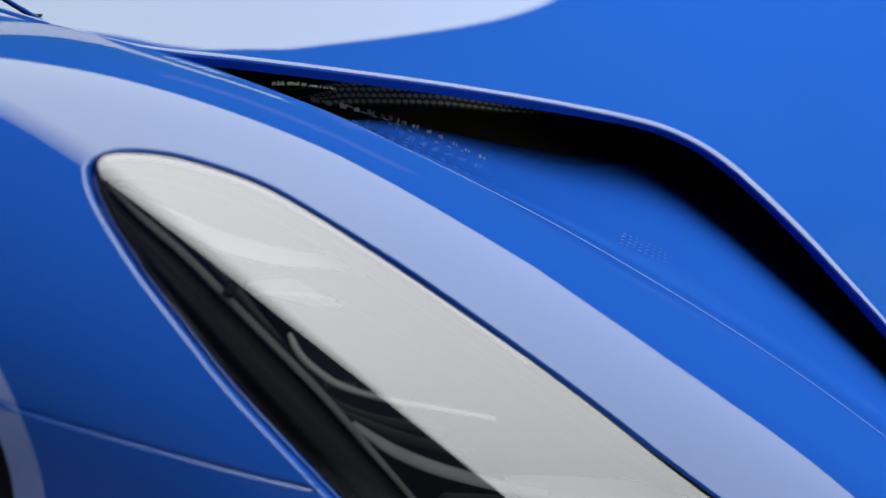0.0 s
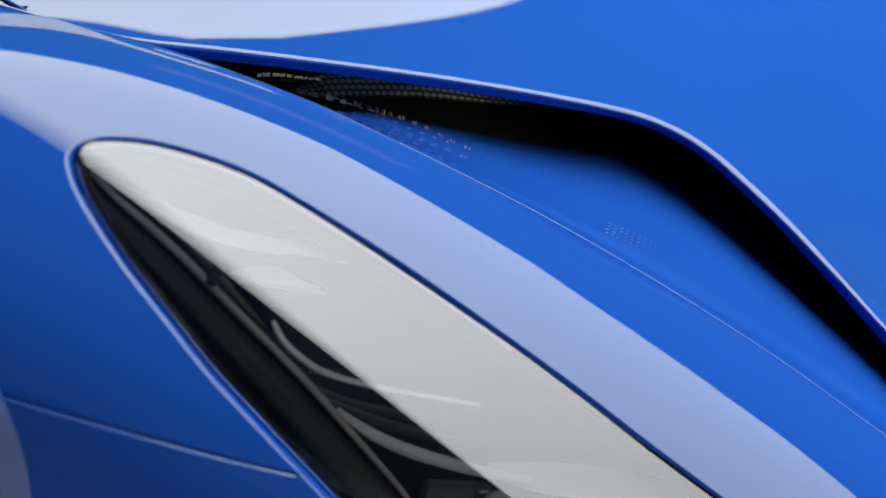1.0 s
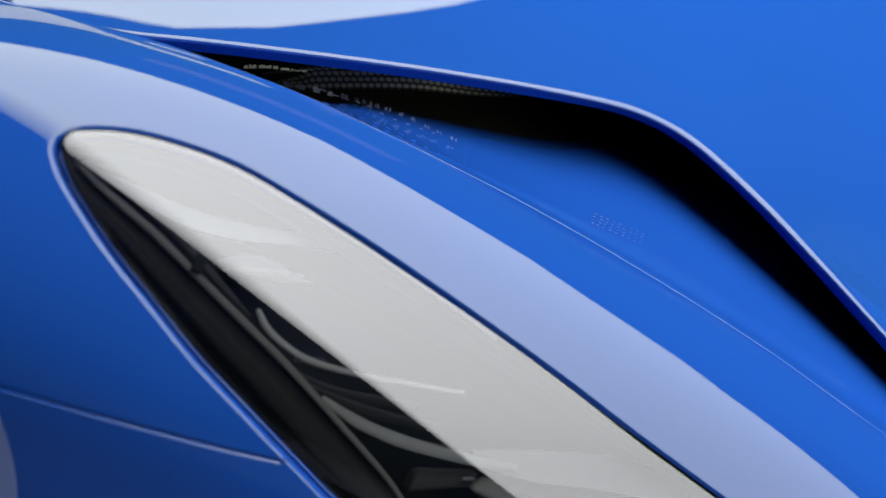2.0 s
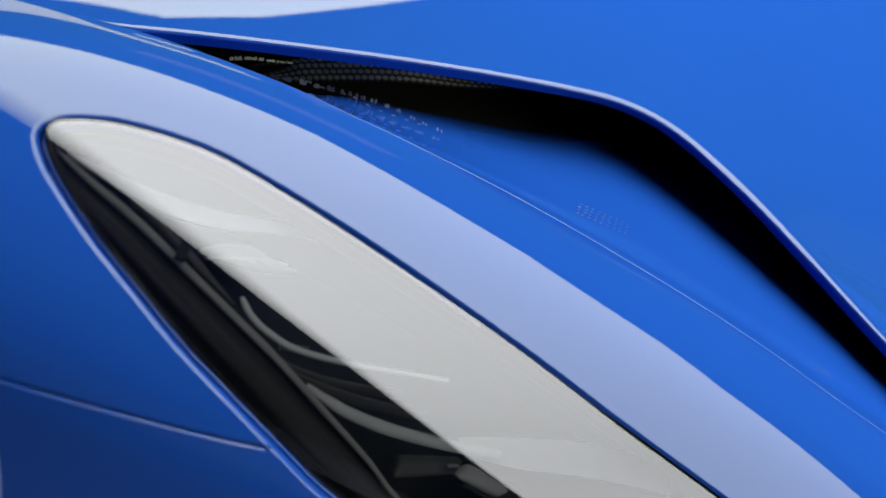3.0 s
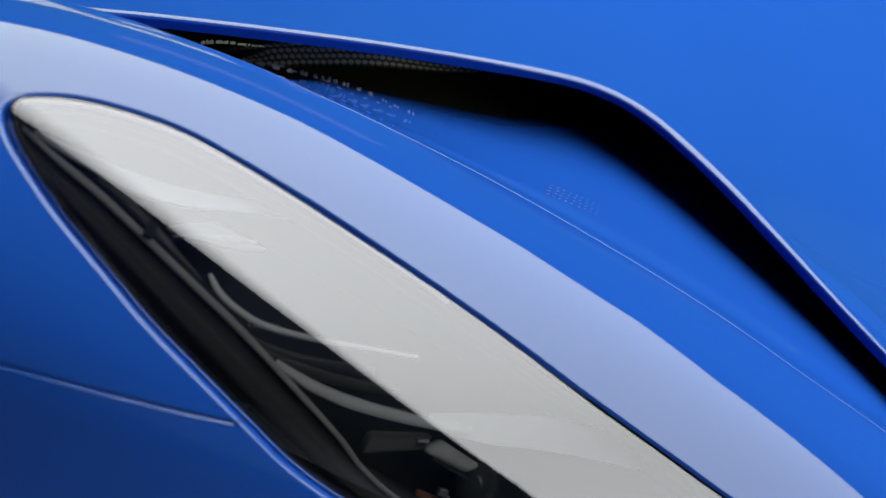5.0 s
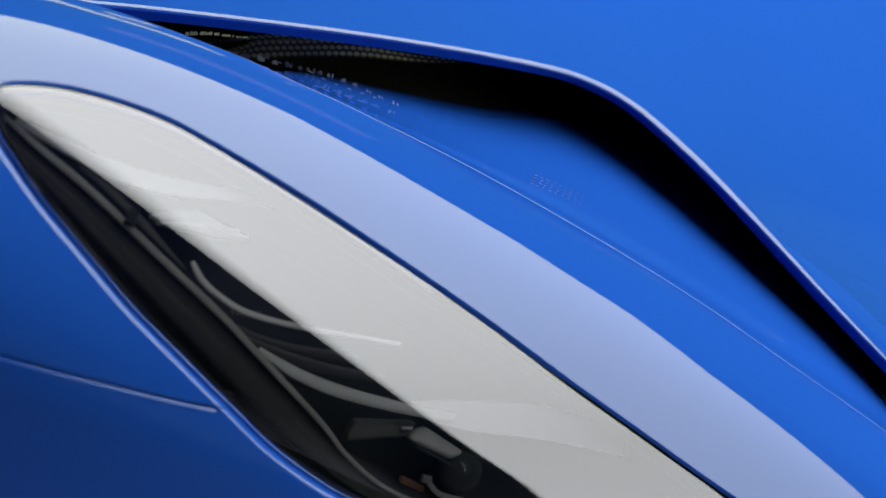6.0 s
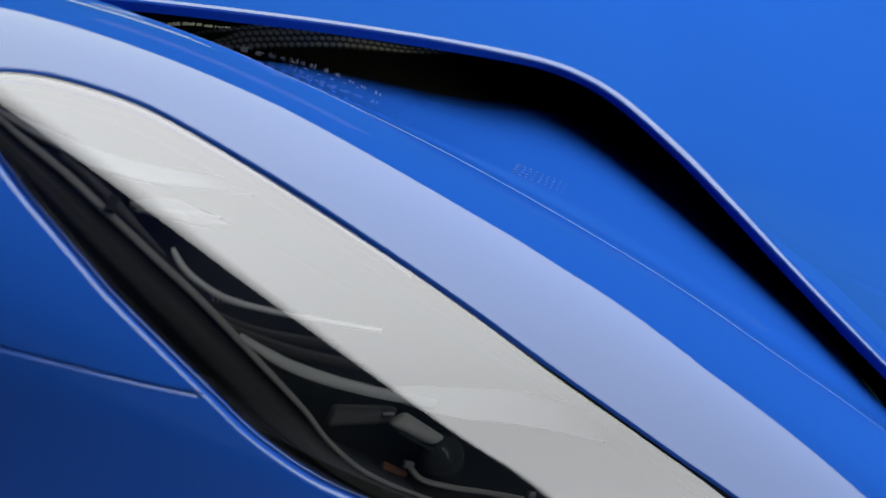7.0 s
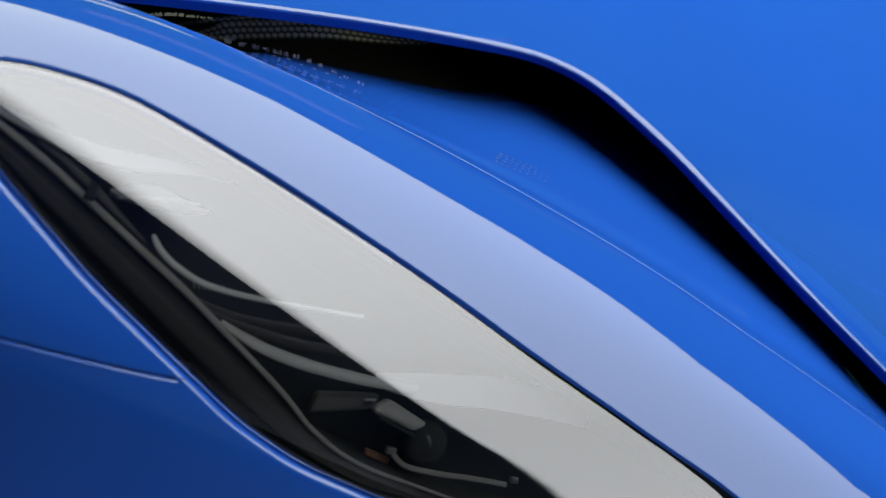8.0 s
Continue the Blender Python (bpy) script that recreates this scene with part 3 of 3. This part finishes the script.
def dome(name, ab, sink, radius, height, material, parent, label=""):
    p, n = wing_at(np.array([ab]), sink)
    z = Vector(n[0])
    x = (Vector(S) - z * Vector(S).dot(z)).normalized()
    y = z.cross(x)
    rows = []
    for i in range(9):
        th = radians(90 * i / 8)
        rows.append([Vector(p[0]) + (x * math.cos(a) + y * math.sin(a)) * radius * math.cos(th) + z * height * math.sin(th) for a in np.linspace(0, 2 * math.pi, 33)])
    return ribbon(name, np.array([[tuple(v) for v in r] for r in rows]).transpose(1, 0, 2), material, parent, label)


block("projector_housing", (0.177, -0.149), 0.046, (0.060, 0.018, 0.02), SHELL, lamp, "satin dark grey projector housing", 36, 0.004, 0.75, 0.008)
# bright sliver standing in for a glint on the projector housing
block("clip_and_glint", (0.192, -0.134), 0.034, (0.012, 0.003, 0.004), CHROME, lamp, "small bright clip, on the projector housing a glint", 36, 0.001)
block("projector_cap", (0.227, -0.131), 0.042, (0.048, 0.018, 0.022), CAP, lamp, "satin grey projector cap", 8, 0.006, 0.75, 0.010)
block("cap_lip", (0.231, -0.1415), 0.041, (0.044, 0.003, 0.018), HOUSING, lamp, "black lower lip of the projector cap", 8, 0.001)
dome("projector_lens", (0.272, -0.143), 0.062, 0.026, 0.02, GLOSS, lamp, "dark glossy projector lens")
block("copper_reflector", (0.238, -0.181), 0.05, (0.026, 0.006, 0.008), COPPER, lamp, "copper-tinted reflector strip", 10)
block("clip_and_glint", (0.241, -0.166), 0.04, (0.010, 0.007, 0.006), CHROME, lamp, "small bright clip, on the projector housing a glint", 20, 0.001)
rp, _ = in_lamp([(0.245, -0.168), (0.262, -0.172), (0.290, -0.162), (0.321, -0.146), (0.355, -0.130)], 0.04)
tube("lower_trim", rp, 0.0028, RIDGE, lamp, "grey lower trim rod", 8)
block("clip_and_glint", (0.357, -0.121), 0.036, (0.008, 0.006, 0.006), CHROME, lamp, "small bright clip, on the projector housing a glint", 30, 0.001)
block("locating_tab", (-0.103, -0.121), 0.022, (0.008, 0.014, 0.012), HOUSING, lamp, "small black locating tab", 20, 0.001)
# small raised studs beside the light guide
for i in range(7):
    for j in range(3):
        dome("stud", (0.005 + 0.0035 * i + 0.002 * j, -0.1305 + 0.0018 * i - 0.0022 * j), 0.045, 0.0008, 0.0008, SILVER, lamp)
# silver reflectors behind the upper part of the cover
blade("upper_reflector", [(-0.222, -0.108), (-0.181, -0.102), (-0.139, -0.094), (-0.1, -0.077), (-0.06, -0.051), (-0.019, -0.030)], 0.032, (0.004, 0.013, 0.018, 0.018, 0.014, 0.006), 0.004, SILVER, lamp, "satin silver reflector strip", -15)
blade("reflector_bowl", [(-0.096, -0.107), (-0.083, -0.097), (-0.067, -0.087), (-0.047, -0.081), (-0.026, -0.073)], 0.042, (0.002, 0.012, 0.018, 0.019, 0.016, 0.009, 0.001), 0.008, RIDGE, lamp, "small grey reflector bowl", -10)
for k in range(3):
    rp, _ = in_lamp([(-0.087 + 0.009 * k, -0.112 + 0.007 * k), (-0.073 + 0.010 * k, -0.098 + 0.007 * k), (-0.056 + 0.010 * k, -0.090 + 0.007 * k)], 0.03)
    tube("bowl_rib", rp, 0.0007, SILVER, lamp, "", 8)
blade("lower_reflector", [(0.186, -0.113), (0.205, -0.105), (0.245, -0.085), (0.305, -0.052), (0.383, -0.020)], 0.042, (0.010, 0.020, 0.030, 0.034, 0.030), 0.004, SILVER, lamp, "satin silver reflector strip", -15)

# ---------------------------------------------------------------- bonnet vent
def resample(p, count):
    step = np.concatenate([[0], np.cumsum(np.linalg.norm(np.diff(p, axis=0), axis=1))])
    return np.stack([np.interp(np.linspace(0, step[-1], count), step, p[:, k]) for k in range(p.shape[1])], 1)


def unit(v):
    return v / np.linalg.norm(v, axis=1)[:, None]


# the channel starts under the wing's crease, runs up to a brow and rolls down into the duct
VENT_KEYS = [(-0.355, -0.055), (-0.275, -0.014), (-0.228, 0.005), (-0.154, 0.032), (-0.099, 0.047), (-0.042, 0.064), (0.083, 0.095), (0.224, 0.122), (0.377, 0.142), (0.50, 0.150), (0.60, 0.158), (0.72, 0.166), (0.86, 0.172)]
DUCT_KEYS = [(-0.345, 0.76, 0.66), (-0.27, 0.765, 0.645), (-0.225, 0.79, 0.64), (-0.172, 0.815, 0.632), (-0.105, 0.832, 0.635), (-0.040, 0.848, 0.623), (0.132, 0.895, 0.578), (0.260, 0.930, 0.547), (0.378, 0.900, 0.518), (0.488, 0.820, 0.490), (0.60, 0.75, 0.446), (0.72, 0.68, 0.378), (0.86, 0.60, 0.30)]
crease = wing_at(spline(VENT_KEYS, 12))[0] + np.array((0, 0.001, -0.0015))
brow = spline(DUCT_KEYS, 12)
length = np.linalg.norm(brow - crease, axis=1)[:, None]
across = (brow - crease) / length
run_dir = unit(np.gradient(brow, axis=0))
lift = unit(np.cross(run_dir, across))
lift[lift[:, 2] < 0] *= -1
forward = np.clip(np.linspace(-0.4, 1.8, len(crease)), 0, 1)[:, None]
# a shallow gutter beside the hem, wider forwards
share = np.linspace(0, 1, len(crease))[:, None]
gutter = np.interp(share, (0.33, 0.75), (0.008, 0.034))
softer = np.interp(share, (0.5, 0.72), (0, 1))
dip = 0.07 * gutter * np.interp(share, (0.22, 0.36), (0, 1))
rows = []
for u in np.concatenate([np.linspace(0, 1, 48), np.linspace(1.04, 2.0, 20)]):
    d = u * length
    low = np.clip(1 - d / 0.014, 0, 1)
    hollow = np.where(d < 2 * gutter, np.sin(math.pi * d / (2 * gutter)) ** 2, 0)
    sag = 0.25 * (1 - softer) * max(0.0, u - 0.82) ** 2 + 0.06 * softer * max(0.0, u - 0.7) ** 2
    rows.append(crease + across * d - lift * (0.004 * (1 - forward) * low * low * (3 - 2 * low) + dip * hollow + sag * length))
floor_rows = np.stack(rows, 1)
vent = new("bonnet_vent")
vent.parent = car
tagged(vent, "deep bonnet vent with blue channel and dark inside")
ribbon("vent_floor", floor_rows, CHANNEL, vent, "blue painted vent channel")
deep = rows[-1]
ep = resample(bonnet_at(EDGE[EDGE[:, 0] > -0.40])[0], len(brow))
near = bonnet_at(np.stack([ep[:, 0], ep[:, 1] + 0.012], 1), 0.02)[0]
low = bonnet_at(np.stack([ep[:, 0], ep[:, 1] + 0.28], 1), 0.03)[0]
duct = np.stack([deep, deep + np.array((0, 0.04, 0.02)), low + np.array((0, 0.06, -0.05)), low, near], 1)
ribbon("duct", duct, MATTE, vent, "matt black duct inside the vent")


# black sheet added as the darkness beyond the channel
panel("dark_backing", bonnet_at, (-0.36, 1.1, 0.70, 1.5), 0.05, [], MATTE, vent, "matt black backing added for the darkness under the bonnet", 0.14)


end_line = np.stack([np.full(12, 0.86), np.linspace(0.56, 1.2, 12)], 1)
end_top = bonnet_at(end_line, 0.012)[0]
ribbon("duct_end", np.stack([end_top, end_top - np.array((0, 0, 0.30))], 1), MATTE, vent, "matt black front end of the duct")


def honeycomb(name, low_keys, high_keys, pitch, rows_n, core, parent):
    """A band of six-sided cells with wire walls between two curves, finer at its rear end, and a pale backing for light
    coming through it.
    """
    low_line, high_line = resample(spline(low_keys, 12), 200), resample(spline(high_keys, 12), 200)
    run = np.concatenate([[0], np.cumsum(np.linalg.norm(np.diff(low_line, axis=0), axis=1))])
    size = pitch * np.interp(run, (0, 0.05), (0.6, 1.0))
    cells = np.concatenate([[0], np.cumsum(np.diff(run) / size[1:])])
    depth = np.array((0.0, 0.0012, 0.0004))

    def place(u, v, back):
        i = np.interp(u, cells, np.arange(200))
        k, f = int(min(i, 198)), i - int(min(i, 198))
        a, b = low_line[k] * (1 - f) + low_line[k + 1] * f, high_line[k] * (1 - f) + high_line[k + 1] * f
        return tuple(a + (b - a) * v / rows_n + depth * back)

    verts, faces = [], []
    for r in range(rows_n):
        for c in range(int(cells[-1])):
            base = len(verts)
            for rad, back in ((0.577, 0), (0.485, 0), (0.485, 2)):
                for k in range(6):
                    a = radians(60 * k + 30)
                    verts.append(place(c + 0.5 + 0.5 * (r % 2) + rad * math.cos(a), r + 0.5 + 1.15 * rad * math.sin(a), back))
            for k in range(6):
                j = (k + 1) % 6
                faces.append((base + k, base + j, base + 6 + j, base + 6 + k))
                faces.append((base + 6 + k, base + 6 + j, base + 12 + j, base + 12 + k))
    ob = sheet(name, verts, faces, WIRE, parent, "black honeycomb mesh")
    ob.data.polygons.foreach_set("use_smooth", [False] * len(ob.data.polygons))
    # pale sheet painting in the light that comes through the mesh
    back = np.array((0, 0.003, 0.0005))
    ribbon("mesh_backing", np.stack([low_line + back, high_line + back], 1)[:np.searchsorted(cells, int(cells[-1]) - 0.2)], core, parent, "pale backing painting the light that comes through the mesh")


honeycomb("mesh_grille", [(-0.205, 0.8539, 0.626), (-0.171, 0.8539, 0.627), (-0.151, 0.8539, 0.6296), (-0.111, 0.8539, 0.6386), (-0.032, 0.8539, 0.6525), (0.047, 0.8689, 0.6501), (0.1, 0.8689, 0.6586)],
          [(-0.2052, 0.8571, 0.6238), (-0.1723, 0.8636, 0.6367), (-0.1525, 0.8644, 0.6486), (-0.114, 0.8644, 0.6563), (-0.035, 0.8644, 0.6697), (0.0442, 0.8789, 0.6593), (0.0994, 0.8725, 0.6631)], 0.0084, 3, BACKING, vent)
honeycomb("mesh_grille", [(-0.2103, 0.84, 0.6464), (-0.1507, 0.84, 0.6623), (-0.0923, 0.84, 0.6764)], [(-0.2104, 0.8402, 0.6468), (-0.1513, 0.842, 0.6655), (-0.0928, 0.842, 0.680)], 0.0088, 1, BACKING, vent)

# pale plates painting the mesh's reflections along the channel, getting smaller forwards
random.seed(4)


def tabs(name, keys, count, width, height, rise, material, label, pair=False):
    """A row of small slanted plates standing on a line in place of glints; width and height shrink along it."""
    line = resample(spline(keys, 8), count + 1)
    verts, faces = [], []
    rise = Vector(rise).normalized()
    for i in range(count):
        t = Vector(unit((line[i + 1] - line[i])[None])[0])
        shrink = 1 - 0.55 * i / count
        for shift, share in ((0.0, 1.0), (0.55, 0.5)) if pair else ((0.0, 1.0),):
            w, h = width * shrink * share * random.uniform(0.8, 1.15), height * shrink * random.uniform(0.75, 1.15)
            p = Vector(line[i]) + t * (shift * width + random.uniform(-0.001, 0.001))
            lean, out = t * h * random.uniform(-0.5, 0.1), t.cross(rise) * 0.0008
            base = len(verts)
            for off in (out * 0, out):
                verts += [tuple(p - t * w / 2 + off), tuple(p + t * w * 0.35 + off), tuple(p + t * w / 2 + rise * h * 0.6 + lean * 0.5 + off), tuple(p + t * w * 0.2 + rise * h + lean + off), tuple(p - t * w * 0.4 + rise * h * 0.7 + lean + off)]
            faces += [tuple(range(base, base + 5))[::-1], tuple(range(base + 5, base + 10))]
            faces += [(base + k, base + (k + 1) % 5, base + 5 + (k + 1) % 5, base + 5 + k) for k in range(5)]
    ob = sheet(name, verts, faces, material, vent, label)
    ob.data.polygons.foreach_set("use_smooth", [False] * len(ob.data.polygons))
    return ob


tabs("mesh_glint", [(-0.180, 0.842, 0.636), (-0.143, 0.842, 0.634), (-0.102, 0.848, 0.627), (-0.063, 0.804, 0.6515), (-0.029, 0.788, 0.655), (0.0, 0.775, 0.654), (0.026, 0.769, 0.6495), (0.040, 0.7695, 0.6455)], 15, 0.0062, 0.0072, (0, 0.67, 0.74), DULL, "pale plates painting the mesh's reflection in the channel", True)
# bright gaps of the mesh under the bonnet's edge, put in as plates
tabs("mesh_glint", [(-0.2088, 0.776, 0.6925), (-0.187, 0.776, 0.6972), (-0.160, 0.776, 0.699), (-0.140, 0.776, 0.701)], 9, 0.0055, 0.0046, (0, 0.67, 0.74), SHELL, "grey plates painting bright mesh gaps under the bonnet's edge", True)
tabs("mesh_glint", [(-0.128, 0.80, 0.665), (-0.105, 0.79, 0.666), (-0.0775, 0.775, 0.6725), (-0.049, 0.766, 0.6675), (-0.020, 0.762, 0.664), (0.0165, 0.769, 0.652)], 10, 0.0085, 0.0016, (0, 0.67, 0.74), DULL, "pale plates painting the mesh's reflection in the channel")
tabs("mesh_glint", [(-0.11, 0.718, 0.7035), (-0.094, 0.716, 0.7005), (-0.063, 0.704, 0.7015), (-0.035, 0.699, 0.697), (-0.012, 0.692, 0.6935), (0.025, 0.682, 0.6845)], 10, 0.0085, 0.0013, (0, 0.67, 0.74), FLECK, "faint bluish plates painting the mesh's reflection")
for k in range(4):
    a, b = np.array((0.197, 0.7415, 0.6022)) * (1 - k / 3) + np.array((0.190, 0.714, 0.6107)) * k / 3, np.array((0.267, 0.7515, 0.5748)) * (1 - k / 3) + np.array((0.259, 0.725, 0.5825)) * k / 3
    tabs("mesh_glint", [a, (a + b) / 2, b], 9, 0.0045, 0.001, (0, 0.67, 0.74), FLECK, "faint bluish plates painting the mesh's reflection")

# ---------------------------------------------------------------- wheel
wheel = tagged(new("wheel"), "black front tyre on a dark rim")
wheel.parent = car
hub = Vector((-0.63, 0.52, 0.347))


def turned(name, profile, material, parent, label="", seg=64):
    """A solid of revolution about the axle through the hub; profile: (radius, offset along the axle)."""
    rows = [[(hub.x + r * math.cos(a), hub.y + o, hub.z + r * math.sin(a)) for r, o in profile] for a in np.linspace(0, 2 * math.pi, seg, endpoint=False)]
    return ribbon(name, np.array(rows), material, parent, label, closed=True)


turned("tyre", [(0.235, -0.10), (0.26, -0.118), (0.30, -0.122), (0.325, -0.11), (0.335, -0.085), (0.335, 0.085), (0.325, 0.11), (0.30, 0.122), (0.26, 0.118), (0.235, 0.10)], TYRE, wheel)
turned("rim", [(0.03, -0.07), (0.06, -0.075), (0.10, -0.06), (0.20, -0.075), (0.225, -0.095), (0.237, -0.10), (0.232, -0.08), (0.225, 0.09)], STEEL, wheel, "dark grey rim")
ap, an = wing_at(ARCH[ARCH[:, 0] > -0.30], 0.02)
ribbon("arch_liner", np.stack([ap, ap + np.array((-0.01, 0.10, -0.05)), ap + np.array((-0.05, 0.22, -0.16))], 1), MATTE, car, "matt black wheel arch liner")

# ---------------------------------------------------------------- surroundings
def ground():
    bm = bmesh.new()
    bmesh.ops.create_grid(bm, x_segments=8, y_segments=8, size=400)
    me = bpy.data.meshes.new("ground")
    bm.to_mesh(me)
    bm.free()
    me.materials.append(PAVING)
    return tagged(new("ground", me), "dark green-grey asphalt forecourt", "ground", kind="structure")


ground()
# pale slab added to bounce light onto the bumper
pad = box_mesh("pavement", (-4.0, -5.5, 0.0), (1.3, 0.95, 0.012), PAD, None, "", 0.004)
tagged(pad, "unseen pale pad added to bounce light onto the bumper", "pavement", kind="structure")

# unseen canopy added for dark reflections: its free edge runs diagonally over the car
th = radians(-44)
along = Vector((math.cos(th), math.sin(th), 0))
nrm = Vector((-math.sin(th), math.cos(th), 0))
edge_point = nrm * 0.62
# how far the curved free edge stands out, along its length
EAVES = [(-9, 0.62), (0.5, 0.62), (2, 0.665), (3, 0.74), (4, 0.80), (5, 0.86), (6.5, 0.96), (8, 1.07), (10, 1.23), (12, 1.31), (14, 1.37), (16, 1.42), (20, 1.48), (26, 1.52)]
corners = [along * k + nrm * c for k, c in EAVES] + [along * 26 - nrm * 6.4, along * -9 - nrm * 6.4]
bm = bmesh.new()
low = [bm.verts.new((c.x, c.y, 3.4)) for c in corners]
high = [bm.verts.new((c.x, c.y, 3.75)) for c in corners]
bm.faces.new(low[::-1])
bm.faces.new(high)
for i in range(len(corners)):
    j = (i + 1) % len(corners)
    bm.faces.new((low[i], low[j], high[j], high[i]))
me = bpy.data.meshes.new("unseen_canopy")
bm.to_mesh(me)
bm.free()
me.materials.append(SOFFIT)
canopy = tagged(new("unseen_canopy", me), "unseen dark canopy added for reflections over the car", "canopy", kind="structure")

# graded see-through strips added along the canopy's free edge, softening its reflection
for i, share in enumerate((0.3, 0.42, 0.53, 0.63, 0.72, 0.80, 0.87, 0.94)):
    tint = bpy.data.materials.new("graded_edge_film")
    tint.use_nodes = True
    tint.node_tree.nodes.remove(tint.node_tree.nodes["Principled BSDF"])
    film = tint.node_tree.nodes.new("ShaderNodeBsdfTransparent")
    film.inputs[0].default_value = (share ** 0.5, share ** 0.5, share ** 0.5, 1)
    tint.node_tree.links.new(film.outputs[0], tint.node_tree.nodes["Material Output"].inputs[0])
    rows = []
    for k, c in EAVES:
        wide = np.interp(k, (1, 4, 9), (0.034, 0.018, 0.006))
        inner, outer = along * k + nrm * (c + wide * i + 0.0005), along * k + nrm * (c + wide * (i + 1) - 0.0005)
        rows.append([tuple(p + Vector((0, 0, z))) for p, z in ((inner, 3.402), (outer, 3.402), (outer, 3.422), (inner, 3.422), (inner, 3.402))])
    ribbon("soft_edge_strip", np.array(rows), tint, canopy)


def slab(name, a, b, z0, z1, thick, material, label, category="wall", z2=None):
    """An upright wall from a to b; its top slopes from z1 to z2."""
    a, b = Vector((*a, 0)), Vector((*b, 0))
    d = (b - a).normalized()
    n = Vector((-d.y, d.x, 0)) * thick
    bm = bmesh.new()
    base = [a, b, b + n, a + n]
    lo = [bm.verts.new((c.x, c.y, z0)) for c in base]
    z2 = z1 if z2 is None else z2
    hi = [bm.verts.new((c.x, c.y, z)) for c, z in zip(base, (z1, z2, z2, z1))]
    bm.faces.new(lo[::-1])
    bm.faces.new(hi)
    for i in range(4):
        bm.faces.new((lo[i], lo[(i + 1) % 4], hi[(i + 1) % 4], hi[i]))
    bmesh.ops.recalc_face_normals(bm, faces=bm.faces[:])
    me = bpy.data.meshes.new(name)
    bm.to_mesh(me)
    bm.free()
    me.materials.append(material)
    return tagged(new(name, me), label, category, kind="structure")


# unseen walls added to keep low sky out of the car's reflections
q = edge_point - nrm * 6.8
slab("wall_south", (q - along * 9)[:2], (q + along * 26)[:2], 0, 3.4, 0.3, CONCRETE, "unseen grey wall added under the canopy for reflections")
for i, k in enumerate((-9, 25.7)):
    q = edge_point + along * k
    slab("wall_side_%d" % (i + 1), (q - nrm * 0.02)[:2], (q - nrm * 6.8)[:2], 0, 3.4, 0.3, CONCRETE, "unseen grey end wall added to keep sky out of reflections")
# unseen walls; their tops are set where the paint's pale reflections end
ring = ((-12, 25.5), (3, 30.5), (12, 33.0), (28, 32.2), (44, 30.5), (72, 30.2), (100, 31.2), (104, 31.6), (110, 32.1), (114.5, 33.5), (122, 35.0), (160, 34.0))
for i in range(len(ring) - 1):
    r = 11.0
    (az0, el0), (az1, el1) = ring[i], ring[i + 1]
    a = (r * math.cos(radians(az0)), 0.6 + r * math.sin(radians(az0)))
    b = (r * math.cos(radians(az1)), 0.6 + r * math.sin(radians(az1)))
    slab("wall_far_%d" % (i + 1), a, b, 0, 0.7 + r * math.tan(radians(el0)), -1.0, BACKDROP, "unseen dark wall added for reflections, its top sloping", z2=0.7 + r * math.tan(radians(el1)))


def window(name, middle, facing, width, height):
    """Paints a reflected streak set proud on a wall: a pale band between two dim ones and a bar above and below."""
    side = Vector((-facing.y, facing.x, 0))
    base = tagged(new(name), "unseen pale bands for a soft streak in reflections", "window", kind="structure")
    for part, w, h, dx, dz, depth, material in (("streak", width, height, 0, 0, 0.03, STREAK), ("streak_edge", width, height * 0.55, 0, height * 0.775, 0.03, STREAK_EDGE), ("streak_edge", width, height * 0.55, 0, -height * 0.775, 0.03, STREAK_EDGE), ("streak_bar", width, 0.05, 0, height * 1.1, 0.06, STEEL), ("streak_bar", width, 0.05, 0, -height * 1.1, 0.06, STEEL)):
        bm = bmesh.new()
        bmesh.ops.create_cube(bm, size=1)
        for v in bm.verts:
            v.co = middle + side * (v.co.x * w + dx) + facing * ((v.co.y + 0.5) * depth) + Vector((0, 0, v.co.z * h + dz))
        me = bpy.data.meshes.new(part)
        bm.to_mesh(me)
        bm.free()
        me.materials.append(material)
        ob = new(part, me)
        ob.parent = base
    return base


# unseen bands put up for the soft streak mirrored in the wing
count = 0
for (az0, el0), (az1, el1) in (ring[5:7],):
    a, b = [Vector((11.0 * math.cos(radians(z)), 0.6 + 11.0 * math.sin(radians(z)), 4.06)) for z in (az0, az1)]
    facing = (Vector((0, 0.6, 4.06)) - (a + b) / 2).normalized()
    for k in (1 / 6, 0.5, 5 / 6):
        count += 1
        window("window_%d" % count, a.lerp(b, k), facing, (b - a).length / 3 - 0.02, 0.42)

# unseen white boards for a pale reflected strip, at the backdrop's foot beside the streak bands, stepping up to the
# rear
feet = [(10.6 * math.cos(radians(z)), 0.6 + 10.6 * math.sin(radians(z))) for z in (85, 94, 108, 118, 134)]
for i, (z1, z2) in enumerate(((1.2, 1.65), (1.65, 1.75), (1.75, 2.8), (2.8, 3.0))):
    slab("pale_board_%d" % (i + 1), feet[i], feet[i + 1], 0, z1, -0.2, BOARD, "unseen white board added for a pale reflected strip", z2=z2)
# dark boards added in front, narrowing that reflected strip
feet = [(10.5 * math.cos(radians(z)), 0.6 + 10.5 * math.sin(radians(z))) for z in (85, 94, 108, 120)]
for i, (z1, z2) in enumerate(((1.15, 1.28), (1.28, 1.28), (1.28, 0.2))):
    slab("dark_board_%d" % (i + 1), feet[i], feet[i + 1], 0, z1, -0.1, BACKDROP, "unseen dark board narrowing the pale reflected strip", z2=z2)
